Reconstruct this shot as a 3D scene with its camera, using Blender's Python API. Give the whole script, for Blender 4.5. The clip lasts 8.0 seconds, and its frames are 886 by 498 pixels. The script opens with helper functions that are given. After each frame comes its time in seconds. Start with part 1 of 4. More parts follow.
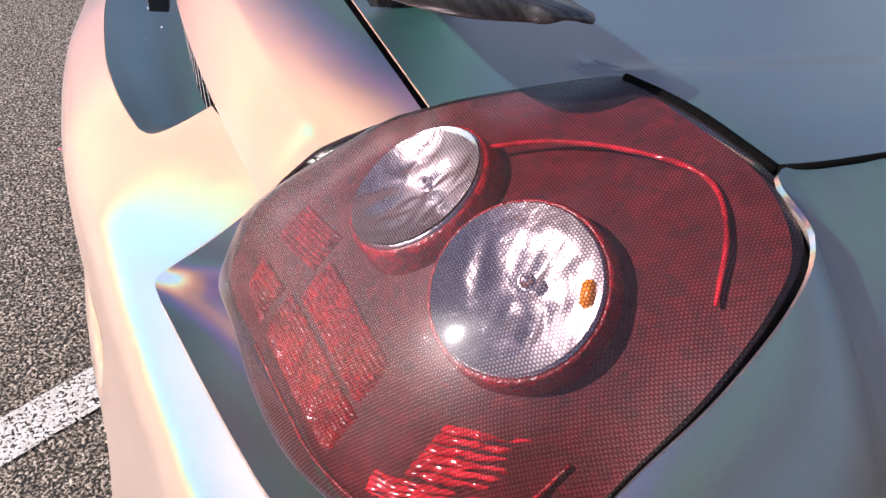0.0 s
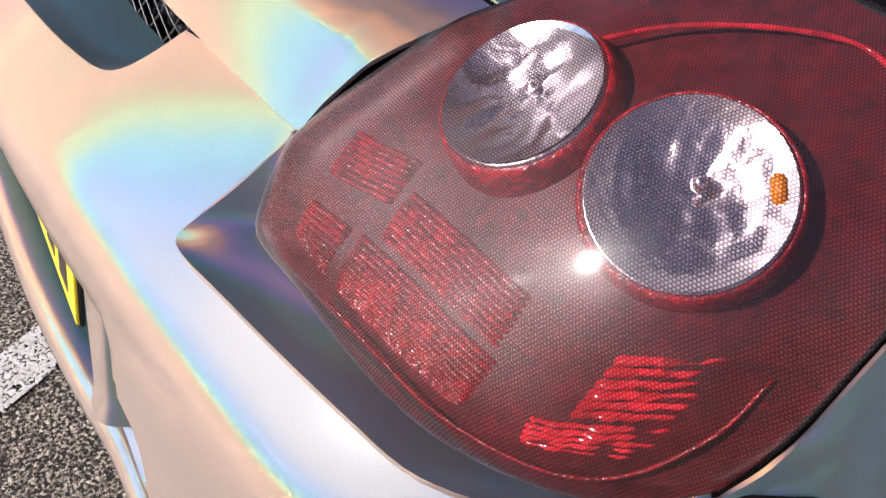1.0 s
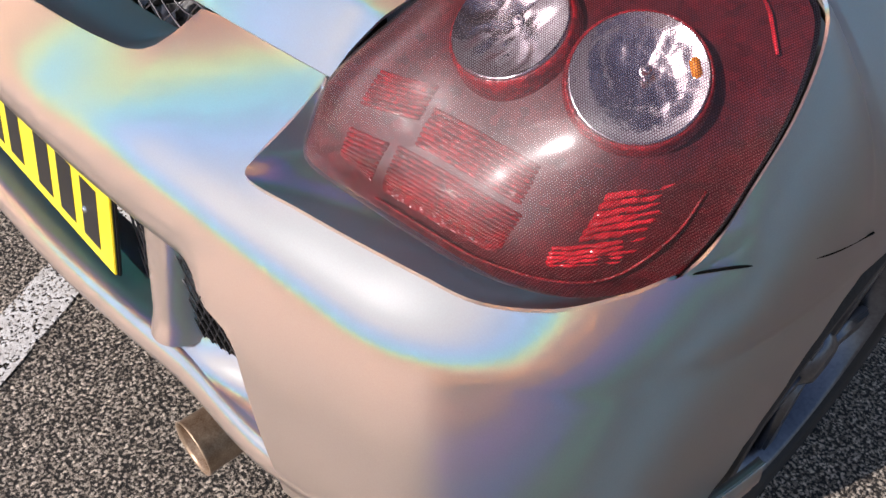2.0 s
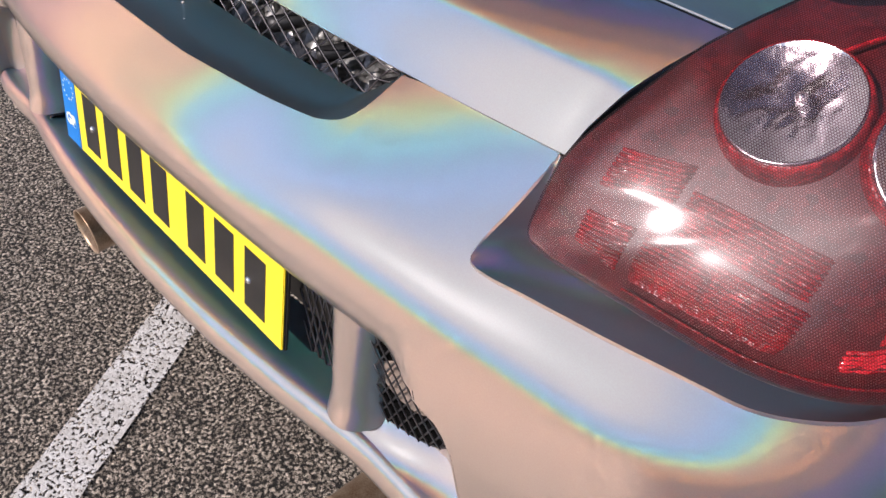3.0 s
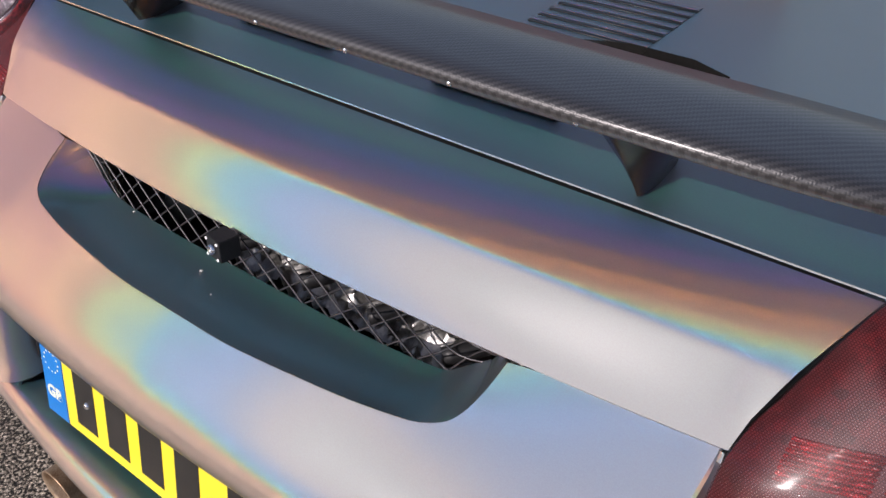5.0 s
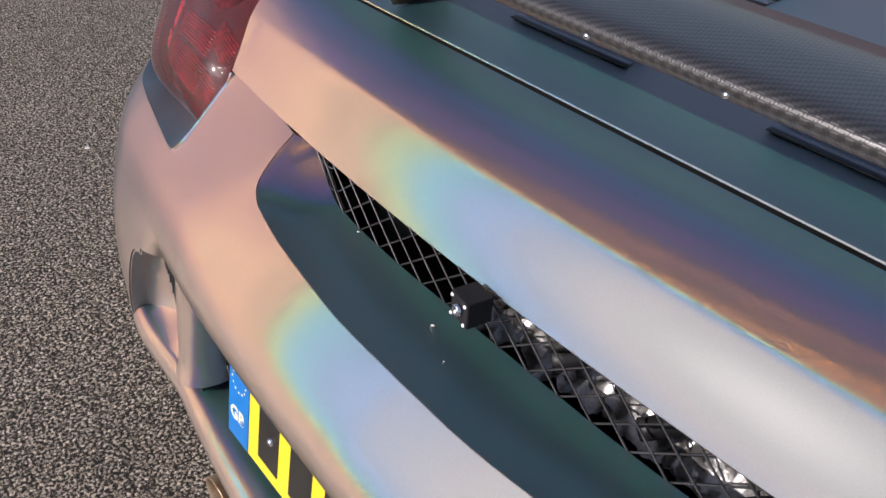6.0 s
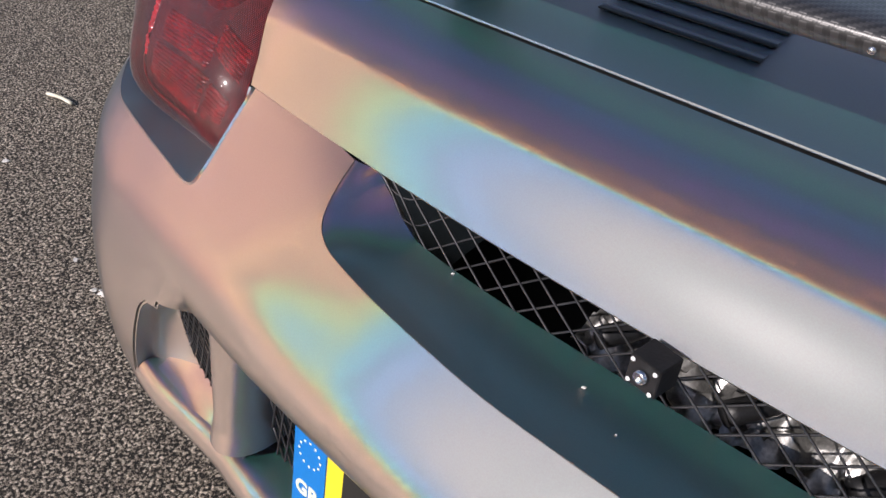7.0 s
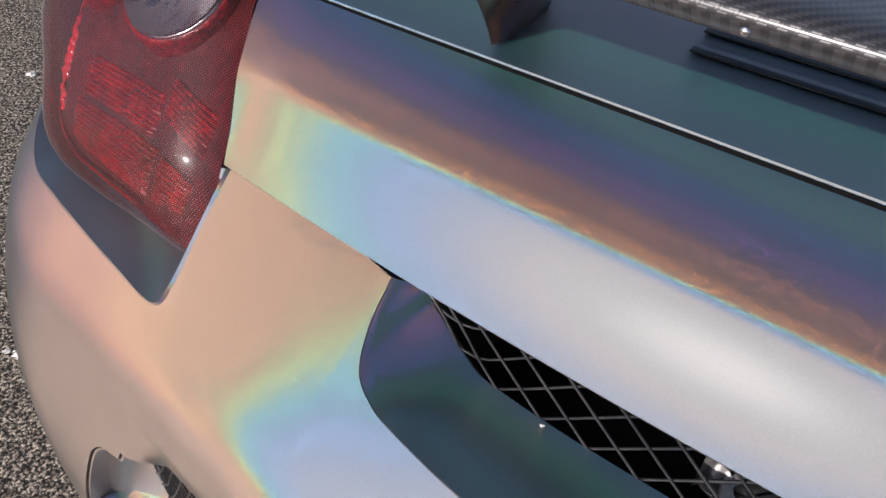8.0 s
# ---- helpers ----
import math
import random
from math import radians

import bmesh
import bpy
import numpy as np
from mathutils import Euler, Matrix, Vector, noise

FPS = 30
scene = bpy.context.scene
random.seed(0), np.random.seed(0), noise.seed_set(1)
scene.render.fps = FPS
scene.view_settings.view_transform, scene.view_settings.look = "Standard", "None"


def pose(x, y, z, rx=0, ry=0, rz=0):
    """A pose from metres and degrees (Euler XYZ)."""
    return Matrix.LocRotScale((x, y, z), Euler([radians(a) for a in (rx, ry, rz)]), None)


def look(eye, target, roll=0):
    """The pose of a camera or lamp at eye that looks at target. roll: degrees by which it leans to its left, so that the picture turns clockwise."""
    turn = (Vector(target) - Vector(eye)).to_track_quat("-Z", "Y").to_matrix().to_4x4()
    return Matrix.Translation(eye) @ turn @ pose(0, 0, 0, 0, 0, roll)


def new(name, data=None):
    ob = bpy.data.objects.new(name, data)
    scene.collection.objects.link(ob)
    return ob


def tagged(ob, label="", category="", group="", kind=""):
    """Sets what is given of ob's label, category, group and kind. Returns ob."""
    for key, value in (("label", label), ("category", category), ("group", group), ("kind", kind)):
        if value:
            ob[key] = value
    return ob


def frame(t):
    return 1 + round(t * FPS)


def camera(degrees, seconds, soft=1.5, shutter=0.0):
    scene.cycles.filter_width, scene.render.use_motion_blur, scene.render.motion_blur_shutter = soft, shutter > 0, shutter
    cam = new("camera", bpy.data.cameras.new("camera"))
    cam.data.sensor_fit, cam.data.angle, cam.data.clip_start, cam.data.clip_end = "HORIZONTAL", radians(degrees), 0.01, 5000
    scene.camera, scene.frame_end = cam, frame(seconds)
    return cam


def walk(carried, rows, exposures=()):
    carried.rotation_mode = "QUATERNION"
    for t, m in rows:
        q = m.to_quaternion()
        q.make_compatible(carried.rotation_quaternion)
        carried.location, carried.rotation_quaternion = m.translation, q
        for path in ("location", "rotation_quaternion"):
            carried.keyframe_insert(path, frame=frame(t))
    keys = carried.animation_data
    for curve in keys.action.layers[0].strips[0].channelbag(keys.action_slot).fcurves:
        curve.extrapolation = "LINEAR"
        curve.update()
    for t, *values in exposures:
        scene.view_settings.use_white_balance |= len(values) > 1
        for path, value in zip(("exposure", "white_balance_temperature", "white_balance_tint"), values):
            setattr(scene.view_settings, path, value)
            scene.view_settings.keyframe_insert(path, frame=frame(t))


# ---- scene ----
cam = camera(56.9, 8.0)
PATH = [
    (0, (1.005, 0.091, 1.094), (-0.512, 0.659, -0.078), 2.7),
    (0.5, (0.902, 0.018, 1.077), (-0.558, 0.654, -0.133), 1.3),
    (1, (0.899, -0.020, 1.047), (-0.371, 0.817, -0.251), 3.9),
    (1.2, (0.929, -0.048, 1.055), (-0.256, 0.869, -0.269), 3.9),
    (2.3, (0.963, -0.250, 1.141), (-0.046, 0.789, -0.239), 3.3),
    (2.5, (0.894, -0.262, 1.140), (-0.169, 0.760, -0.211), 2.1),
    (3, (0.780, -0.273, 1.130), (-0.286, 0.730, -0.234), 1.2),
    (3.5, (0.707, -0.272, 1.181), (-0.224, 0.904, -0.142), 0.6),
    (4, (0.665, -0.335, 1.241), (-0.174, 0.962, -0.029), -1.6),
    (4.2, (0.648, -0.349, 1.253), (-0.187, 0.976, 0.010), -1.5),
    (5.3, (0.482, -0.222, 1.178), (-0.589, 0.994, 0.006), 0.4),
    (5.5, (0.437, -0.201, 1.164), (-0.693, 0.948, -0.020), 0.8),
    (6, (0.343, -0.209, 1.152), (-0.896, 0.799, -0.052), 0.7),
    (6.5, (0.243, -0.225, 1.154), (-0.988, 0.788, -0.054), -1.0),
    (7, (0.139, -0.246, 1.129), (-0.909, 0.895, -0.135), 1.0),
    (7.5, (0.012, -0.213, 1.118), (-0.989, 0.926, -0.186), 0.5),
    (8, (-0.072, -0.158, 1.109), (-0.908, 1.069, -0.231), 1.9),
]
EXPOSURES = ((0, 0.80, 6450, 23), (1.2, 0.54, 6350, 18), (2.5, 0.42, 6400, 20), (4, 0.12, 6400, 22), (5.5, 0.14, 6500, 20), (8, 0.14, 6450, 18))
walk(cam, [(t, look(eye, target, roll)) for t, eye, target, roll in PATH], exposures=EXPOSURES)

# ---- light ----
SUN = Vector((-0.135, -0.825, 0.548)).normalized()
world = bpy.data.worlds.new("sky")
scene.world = world
world.use_nodes = True
wt = world.node_tree
sky = wt.nodes.new("ShaderNodeTexSky")
sky.sky_type = "NISHITA"
sky.sun_disc = False
sky.sun_elevation = math.asin(SUN.z)
sky.sun_rotation = math.atan2(SUN.x, SUN.y)
wt.links.new(sky.outputs[0], wt.nodes["Background"].inputs[0])
wt.nodes["Background"].inputs[1].default_value = 0.085
sun_data = bpy.data.lights.new("sun", "SUN")
sun_data.energy, sun_data.angle, sun_data.color = 4.0, radians(0.53), (1.0, 0.95, 0.88)
sun = new("sun", sun_data)
sun.matrix_world = look(SUN * 20, (0, 0, 0))


# ---- materials ----
def material(name):
    m = bpy.data.materials.new(name)
    m.use_nodes = True
    t = m.node_tree
    return m, t, t.nodes["Principled BSDF"]


def node(t, kind, **values):
    n = t.nodes.new(kind)
    for key, v in values.items():
        if key in n.inputs:
            n.inputs[key].default_value = v
    return n


def value(t, op, a, b=None, c=None):
    n = t.nodes.new("ShaderNodeMath")
    n.operation = op
    for i, v in enumerate((a, b, c)):
        if v is None:
            continue
        if isinstance(v, (int, float)):
            n.inputs[i].default_value = v
        else:
            t.links.new(v, n.inputs[i])
    return n.outputs[0]


def vec(t, op, a, b=None):
    n = t.nodes.new("ShaderNodeVectorMath")
    n.operation = op
    for i, v in enumerate((a, b)):
        if v is None:
            continue
        if isinstance(v, (int, float)):
            n.inputs["Scale"].default_value = v
        elif isinstance(v, tuple):
            n.inputs[i].default_value = v
        elif op == "SCALE" and i == 1:
            t.links.new(v, n.inputs["Scale"])
        else:
            t.links.new(v, n.inputs[i])
    return n.outputs["Value"] if op in ("DOT_PRODUCT", "LENGTH") else n.outputs["Vector"]


def ramp(t, fac, stops):
    n = t.nodes.new("ShaderNodeValToRGB")
    e = n.color_ramp.elements
    while len(e) < len(stops):
        e.new(0.5)
    for el, (p, c) in zip(e, stops):
        el.position, el.color = p, (*c, 1)
    t.links.new(fac, n.inputs[0])
    return n.outputs[0]


def mottled(name, dark, light, scale, rough, metal=0.0, bump=0.0, bump_scale=None, detail=6.0):
    """A surface whose colour, gloss and relief vary at two scales."""
    m, t, p = material(name)
    pos = t.nodes.new("ShaderNodeTexCoord").outputs["Object"]
    big = node(t, "ShaderNodeTexNoise", Scale=scale, Detail=detail, Roughness=0.6)
    fine = node(t, "ShaderNodeTexNoise", Scale=scale * 14, Detail=3.0)
    t.links.new(pos, big.inputs["Vector"])
    t.links.new(pos, fine.inputs["Vector"])
    f = value(t, "ADD", value(t, "MULTIPLY", big.outputs[0], 0.65), value(t, "MULTIPLY", fine.outputs[0], 0.35))
    t.links.new(ramp(t, f, [(0.32, dark), (0.68, light)]), p.inputs["Base Color"])
    t.links.new(value(t, "ADD", value(t, "MULTIPLY", big.outputs[0], 0.16), rough - 0.08), p.inputs["Roughness"])
    p.inputs["Metallic"].default_value = metal
    if bump:
        b = node(t, "ShaderNodeBump", Strength=bump, Distance=0.002)
        src = node(t, "ShaderNodeTexNoise", Scale=bump_scale or scale * 10, Detail=4.0)
        t.links.new(pos, src.inputs["Vector"])
        t.links.new(src.outputs[0], b.inputs["Height"])
        t.links.new(b.outputs[0], p.inputs["Normal"])
    return m


# Diffracting film: flakes whose hue goes with their tilt, over a dark base with a satin coat. Like a blazed grating,
# it throws steep orders unevenly: strongly up the film and to the sides, weakly down it.
# sector of azimuths in degrees from up the film (None: all), tilt in degrees, spread of the lobe, weight, colour
RINGS = [
    (None, 9.2, 0.21, 0.0092, (1.0, 0.78, 0.84)),
    (None, 12.6, 0.20, 0.0183, (0.50, 0.60, 1.0)),
    (None, 15.8, 0.18, 0.0305, (0.26, 0.50, 1.0)),
    (None, 18.8, 0.165, 0.0305, (0.20, 0.76, 0.95)),
    (None, 21.1, 0.15, 0.0268, (0.72, 0.95, 0.30)),
    (None, 23.4, 0.16, 0.0293, (1.0, 0.54, 0.24)),
    ((-60, 42), 26.0, 0.20, 0.0128, (1.0, 0.56, 0.36)),
    ((-60, 42), 29.0, 0.23, 0.0201, (1.0, 0.60, 0.42)),
    ((-60, 42), 33.5, 0.26, 0.0268, (1.0, 0.66, 0.50)),
    ((-60, 42), 40.5, 0.30, 0.0305, (1.0, 0.72, 0.58)),
    ((-60, 42), 49.0, 0.34, 0.0480, (1.0, 0.72, 0.58)),
    ((-128, -60), 26.4, 0.20, 0.0134, (1.0, 0.56, 0.26)),
    ((-128, -60), 30.0, 0.23, 0.0171, (1.0, 0.50, 0.30)),
    ((-128, -60), 34.5, 0.26, 0.0171, (1.0, 0.46, 0.37)),
    ((-128, -60), 40.0, 0.28, 0.0134, (0.80, 0.42, 0.44)),
    ((-128, -60), 46.5, 0.32, 0.0076, (0.30, 0.26, 0.56)),
    ((42, 232), 26.6, 0.17, 0.0205, (1.0, 0.36, 0.09)),
    ((42, 232), 31.0, 0.20, 0.0185, (0.80, 0.29, 0.17)),
    ((42, 232), 36.0, 0.22, 0.0220, (0.31, 0.12, 0.54)),
    ((42, 232), 41.3, 0.22, 0.0207, (0.08, 0.14, 0.60)),
    ((42, 232), 47.5, 0.25, 0.0201, (0.02, 0.34, 0.22)),
    ((42, 232), 61.0, 0.36, 0.0900, (0.04, 0.17, 0.28)),
]
CORE = (0.37, 0.0085, (1.0, 0.82, 0.76))
BROAD = (0.60, 0.010, (1.0, 0.95, 0.90))
SHEEN = (0.55, 0.024, (0.60, 0.95, 0.95))


def paint_material():
    m, t, p = material("diffracting_paint")
    out = t.nodes["Material Output"]
    geo = t.nodes.new("ShaderNodeNewGeometry")
    n = geo.outputs["Normal"]
    pos = t.nodes.new("ShaderNodeTexCoord").outputs["Object"]
    # a is up the film, b across it
    b = vec(t, "NORMALIZE", vec(t, "CROSS_PRODUCT", n, (0.0, 0.8, 0.6)))
    a = vec(t, "CROSS_PRODUCT", b, n)
    white = t.nodes.new("ShaderNodeTexWhiteNoise")
    white.noise_dimensions = "3D"
    cell = vec(t, "SNAP", pos, (0.00012, 0.00012, 0.00012))
    t.links.new(vec(t, "SCALE", cell, 4167.0), white.inputs["Vector"])
    turn = white.outputs["Value"]
    grain = t.nodes.new("ShaderNodeTexWhiteNoise")
    grain.noise_dimensions = "3D"
    t.links.new(vec(t, "SCALE", vec(t, "SNAP", pos, (0.0006, 0.0006, 0.0006)), 833.0), grain.inputs["Vector"])
    jitter = value(t, "SUBTRACT", vec(t, "DOT_PRODUCT", white.outputs["Color"], (0.0, 0.0, 1.0)), 0.5)
    jitter = value(t, "ADD", jitter, value(t, "MULTIPLY", value(t, "SUBTRACT", grain.outputs["Value"], 0.5), 0.8))
    dirt = node(t, "ShaderNodeTexNoise", Scale=3.0, Detail=5.0)
    t.links.new(pos, dirt.inputs["Vector"])
    # base and coat
    fleck = node(t, "ShaderNodeTexNoise", Scale=900.0, Detail=1.0)
    t.links.new(pos, fleck.inputs["Vector"])
    t.links.new(ramp(t, fleck.outputs[0], [(0.3, (0.006, 0.015, 0.015)), (0.7, (0.014, 0.029, 0.027))]), p.inputs["Base Color"])
    p.inputs["Metallic"].default_value = 0.0
    p.inputs["Specular IOR Level"].default_value = 0.2
    t.links.new(value(t, "ADD", value(t, "MULTIPLY", dirt.outputs[0], 0.12), 0.38), p.inputs["Roughness"])
    p.inputs["Coat Weight"].default_value = 0.42
    t.links.new(value(t, "ADD", value(t, "MULTIPLY", dirt.outputs[0], 0.08), 0.37), p.inputs["Coat Roughness"])
    total = p.outputs[0]

    def add(total, weight, colour, rough, normal):
        g = t.nodes.new("ShaderNodeBsdfGlossy")
        g.distribution = "BECKMANN"
        g.inputs["Color"].default_value = (*[weight * c for c in colour], 1)
        g.inputs["Roughness"].default_value = rough
        if normal is not None:
            t.links.new(normal, g.inputs["Normal"])
        s = t.nodes.new("ShaderNodeAddShader")
        t.links.new(total, s.inputs[0])
        t.links.new(g.outputs[0], s.inputs[1])
        return s.outputs[0]

    total = add(total, CORE[1], CORE[2], CORE[0], None)
    total = add(total, BROAD[1], BROAD[2], BROAD[0], None)
    total = add(total, SHEEN[1], SHEEN[2], SHEEN[0], None)
    for k, (sector, tilt, rough, weight, colour) in enumerate(RINGS):
        size = value(t, "ADD", value(t, "MULTIPLY", jitter, 0.026), math.tan(radians(tilt)))
        lo, hi = sector or (0, 360)
        lobes = 3 if sector is None else 1
        for i in range(lobes):
            phase = value(t, "FRACT", value(t, "ADD", turn, k * 0.317))
            wide = radians(hi - lo) / lobes
            ang = value(t, "ADD", value(t, "MULTIPLY", phase, wide), radians(lo) + i * wide)
            side = vec(t, "ADD", vec(t, "SCALE", a, value(t, "MULTIPLY", value(t, "COSINE", ang), size)), vec(t, "SCALE", b, value(t, "MULTIPLY", value(t, "SINE", ang), size)))
            total = add(total, weight / lobes, colour, rough, vec(t, "NORMALIZE", vec(t, "ADD", n, side)))
    t.links.new(total, out.inputs[0])
    return m


def carbon_material():
    m, t, p = material("carbon_weave")
    pos = t.nodes.new("ShaderNodeTexCoord").outputs["Object"]
    sep = t.nodes.new("ShaderNodeSeparateXYZ")
    t.links.new(pos, sep.inputs[0])
    u = value(t, "MULTIPLY", sep.outputs[0], 1 / 0.0019)
    v = value(t, "MULTIPLY", value(t, "ADD", sep.outputs[1], value(t, "MULTIPLY", sep.outputs[2], 0.8)), 1 / 0.0019)
    # 2 x 2 twill: which tow lies on top
    step = value(t, "SUBTRACT", value(t, "FLOOR", u), value(t, "FLOOR", v))
    over = value(t, "LESS_THAN", value(t, "MODULO", value(t, "ADD", step, 4000.0), 4.0), 1.9)
    fu = value(t, "SUBTRACT", value(t, "FRACT", u), 0.5)
    fv = value(t, "SUBTRACT", value(t, "FRACT", v), 0.5)
    hump_u = value(t, "SUBTRACT", 0.25, value(t, "MULTIPLY", fu, fu))
    hump_v = value(t, "SUBTRACT", 0.25, value(t, "MULTIPLY", fv, fv))
    mix = t.nodes.new("ShaderNodeMix")
    t.links.new(over, mix.inputs["Factor"])
    t.links.new(hump_u, mix.inputs["A"])
    t.links.new(hump_v, mix.inputs["B"])
    bump = node(t, "ShaderNodeBump", Strength=0.30, Distance=0.0014)
    t.links.new(mix.outputs[0], bump.inputs["Height"])
    t.links.new(bump.outputs[0], p.inputs["Normal"])
    t.links.new(ramp(t, over, [(0.0, (0.034, 0.034, 0.036)), (1.0, (0.060, 0.059, 0.061))]), p.inputs["Base Color"])
    p.inputs["Roughness"].default_value = 0.42
    p.inputs["Metallic"].default_value = 0.3
    p.inputs["Coat Weight"].default_value = 0.6
    p.inputs["Coat Roughness"].default_value = 0.24
    return m


def hex_holes(t, pos, pitch, radius):
    """1 inside the round holes of a hexagonal pattern laid over the surface, seen from behind the car and above."""
    sep = t.nodes.new("ShaderNodeSeparateXYZ")
    t.links.new(pos, sep.inputs[0])
    across = value(t, "ADD", sep.outputs[0], value(t, "MULTIPLY", sep.outputs[1], 0.25))
    up = value(t, "ADD", value(t, "MULTIPLY", sep.outputs[2], 0.8), value(t, "MULTIPLY", sep.outputs[1], 0.75))
    found = None
    for ox, oy in ((0.0, 0.0), (0.5, 0.5)):
        x = value(t, "SUBTRACT", value(t, "FRACT", value(t, "ADD", value(t, "MULTIPLY", across, 1 / pitch), ox + 100)), 0.5)
        y = value(t, "SUBTRACT", value(t, "FRACT", value(t, "ADD", value(t, "MULTIPLY", up, 1 / (pitch * 1.732)), oy + 100)), 0.5)
        y = value(t, "MULTIPLY", y, 1.732)
        d = value(t, "SQRT", value(t, "ADD", value(t, "MULTIPLY", x, x), value(t, "MULTIPLY", y, y)))
        hole = value(t, "LESS_THAN", d, radius)
        found = hole if found is None else value(t, "MAXIMUM", found, hole)
    return found


def lens_material():
    """Clear lens under a smoked film with round perforations."""
    m, t, p = material("filmed_lens")
    out = t.nodes["Material Output"]
    pos = t.nodes.new("ShaderNodeTexCoord").outputs["Object"]
    hole = hex_holes(t, pos, 0.0021, 0.34)
    wear = node(t, "ShaderNodeTexNoise", Scale=45.0, Detail=6.0)
    t.links.new(pos, wear.inputs["Vector"])
    clear = t.nodes.new("ShaderNodeBsdfTransparent")
    clear.inputs[0].default_value = (0.93, 0.91, 0.91, 1)
    film = t.nodes.new("ShaderNodeBsdfTransparent")
    film.inputs[0].default_value = (0.40, 0.25, 0.28, 1)
    haze = t.nodes.new("ShaderNodeBsdfDiffuse")
    t.links.new(ramp(t, wear.outputs[0], [(0.3, (0.11, 0.052, 0.060)), (0.75, (0.23, 0.14, 0.15))]), haze.inputs[0])
    film_haze = t.nodes.new("ShaderNodeMixShader")
    film_haze.inputs[0].default_value = 0.12
    t.links.new(film.outputs[0], film_haze.inputs[1])
    t.links.new(haze.outputs[0], film_haze.inputs[2])
    body = t.nodes.new("ShaderNodeMixShader")
    t.links.new(hole, body.inputs[0])
    t.links.new(film_haze.outputs[0], body.inputs[1])
    t.links.new(clear.outputs[0], body.inputs[2])
    gloss = t.nodes.new("ShaderNodeBsdfGlossy")
    gloss.inputs["Roughness"].default_value = 0.13
    broad = t.nodes.new("ShaderNodeBsdfGlossy")
    broad.inputs["Roughness"].default_value = 0.42
    lobes = t.nodes.new("ShaderNodeMixShader")
    lobes.inputs[0].default_value = 0.55
    t.links.new(gloss.outputs[0], lobes.inputs[1])
    t.links.new(broad.outputs[0], lobes.inputs[2])
    bump = node(t, "ShaderNodeBump", Strength=0.12, Distance=0.0006)
    t.links.new(hole, bump.inputs["Height"])
    t.links.new(bump.outputs[0], gloss.inputs["Normal"])
    fr = node(t, "ShaderNodeFresnel", IOR=1.5)
    coat = t.nodes.new("ShaderNodeMixShader")
    t.links.new(value(t, "MULTIPLY", fr.outputs[0], 1.0), coat.inputs[0])
    t.links.new(body.outputs[0], coat.inputs[1])
    t.links.new(lobes.outputs[0], coat.inputs[2])
    t.links.new(coat.outputs[0], out.inputs[0])
    return m


def red_material(name, colour, scale, rough=0.25, relief=0.5, coat=0.6, deep=0.12):
    m, t, p = material(name)
    pos = t.nodes.new("ShaderNodeTexCoord").outputs["Object"]
    w = node(t, "ShaderNodeTexVoronoi", Scale=scale)
    t.links.new(pos, w.inputs["Vector"])
    n = node(t, "ShaderNodeTexNoise", Scale=30.0, Detail=4.0)
    t.links.new(pos, n.inputs["Vector"])
    grain = value(t, "MULTIPLY", vec(t, "DOT_PRODUCT", w.outputs["Color"], (0.5, 0.3, 0.2)), 0.55)
    f = value(t, "ADD", value(t, "MULTIPLY", n.outputs[0], 0.6), grain)
    t.links.new(ramp(t, f, [(0.32, tuple(deep * c for c in colour)), (0.60, tuple((0.35 + deep) * c for c in colour)), (0.80, colour)]), p.inputs["Base Color"])
    b = node(t, "ShaderNodeBump", Strength=relief, Distance=0.001)
    t.links.new(w.outputs["Distance"], b.inputs["Height"])
    t.links.new(b.outputs[0], p.inputs["Normal"])
    p.inputs["Roughness"].default_value = rough
    p.inputs["Coat Weight"].default_value = coat
    return m


def gravel(t, pos):
    """Chips of stone of two sizes with pits between them: tone of the chip, pits and height."""
    chip = node(t, "ShaderNodeTexVoronoi", Scale=170.0, Randomness=1.0)
    t.links.new(pos, chip.inputs["Vector"])
    lumps = node(t, "ShaderNodeTexNoise", Scale=165.0, Detail=4.0, Roughness=0.62)
    t.links.new(pos, lumps.inputs["Vector"])
    grit = node(t, "ShaderNodeTexNoise", Scale=520.0, Detail=3.0, Roughness=0.7)
    t.links.new(pos, grit.inputs["Vector"])
    height = value(t, "ADD", lumps.outputs[0], value(t, "MULTIPLY", chip.outputs["Distance"], -0.22))
    height = value(t, "ADD", height, value(t, "MULTIPLY", value(t, "SUBTRACT", grit.outputs[0], 0.5), 0.22))
    tone = value(t, "ADD", value(t, "MULTIPLY", vec(t, "DOT_PRODUCT", chip.outputs["Color"], (0.4, 0.4, 0.2)), 0.6), value(t, "MULTIPLY", grit.outputs[0], 0.4))
    return tone, height


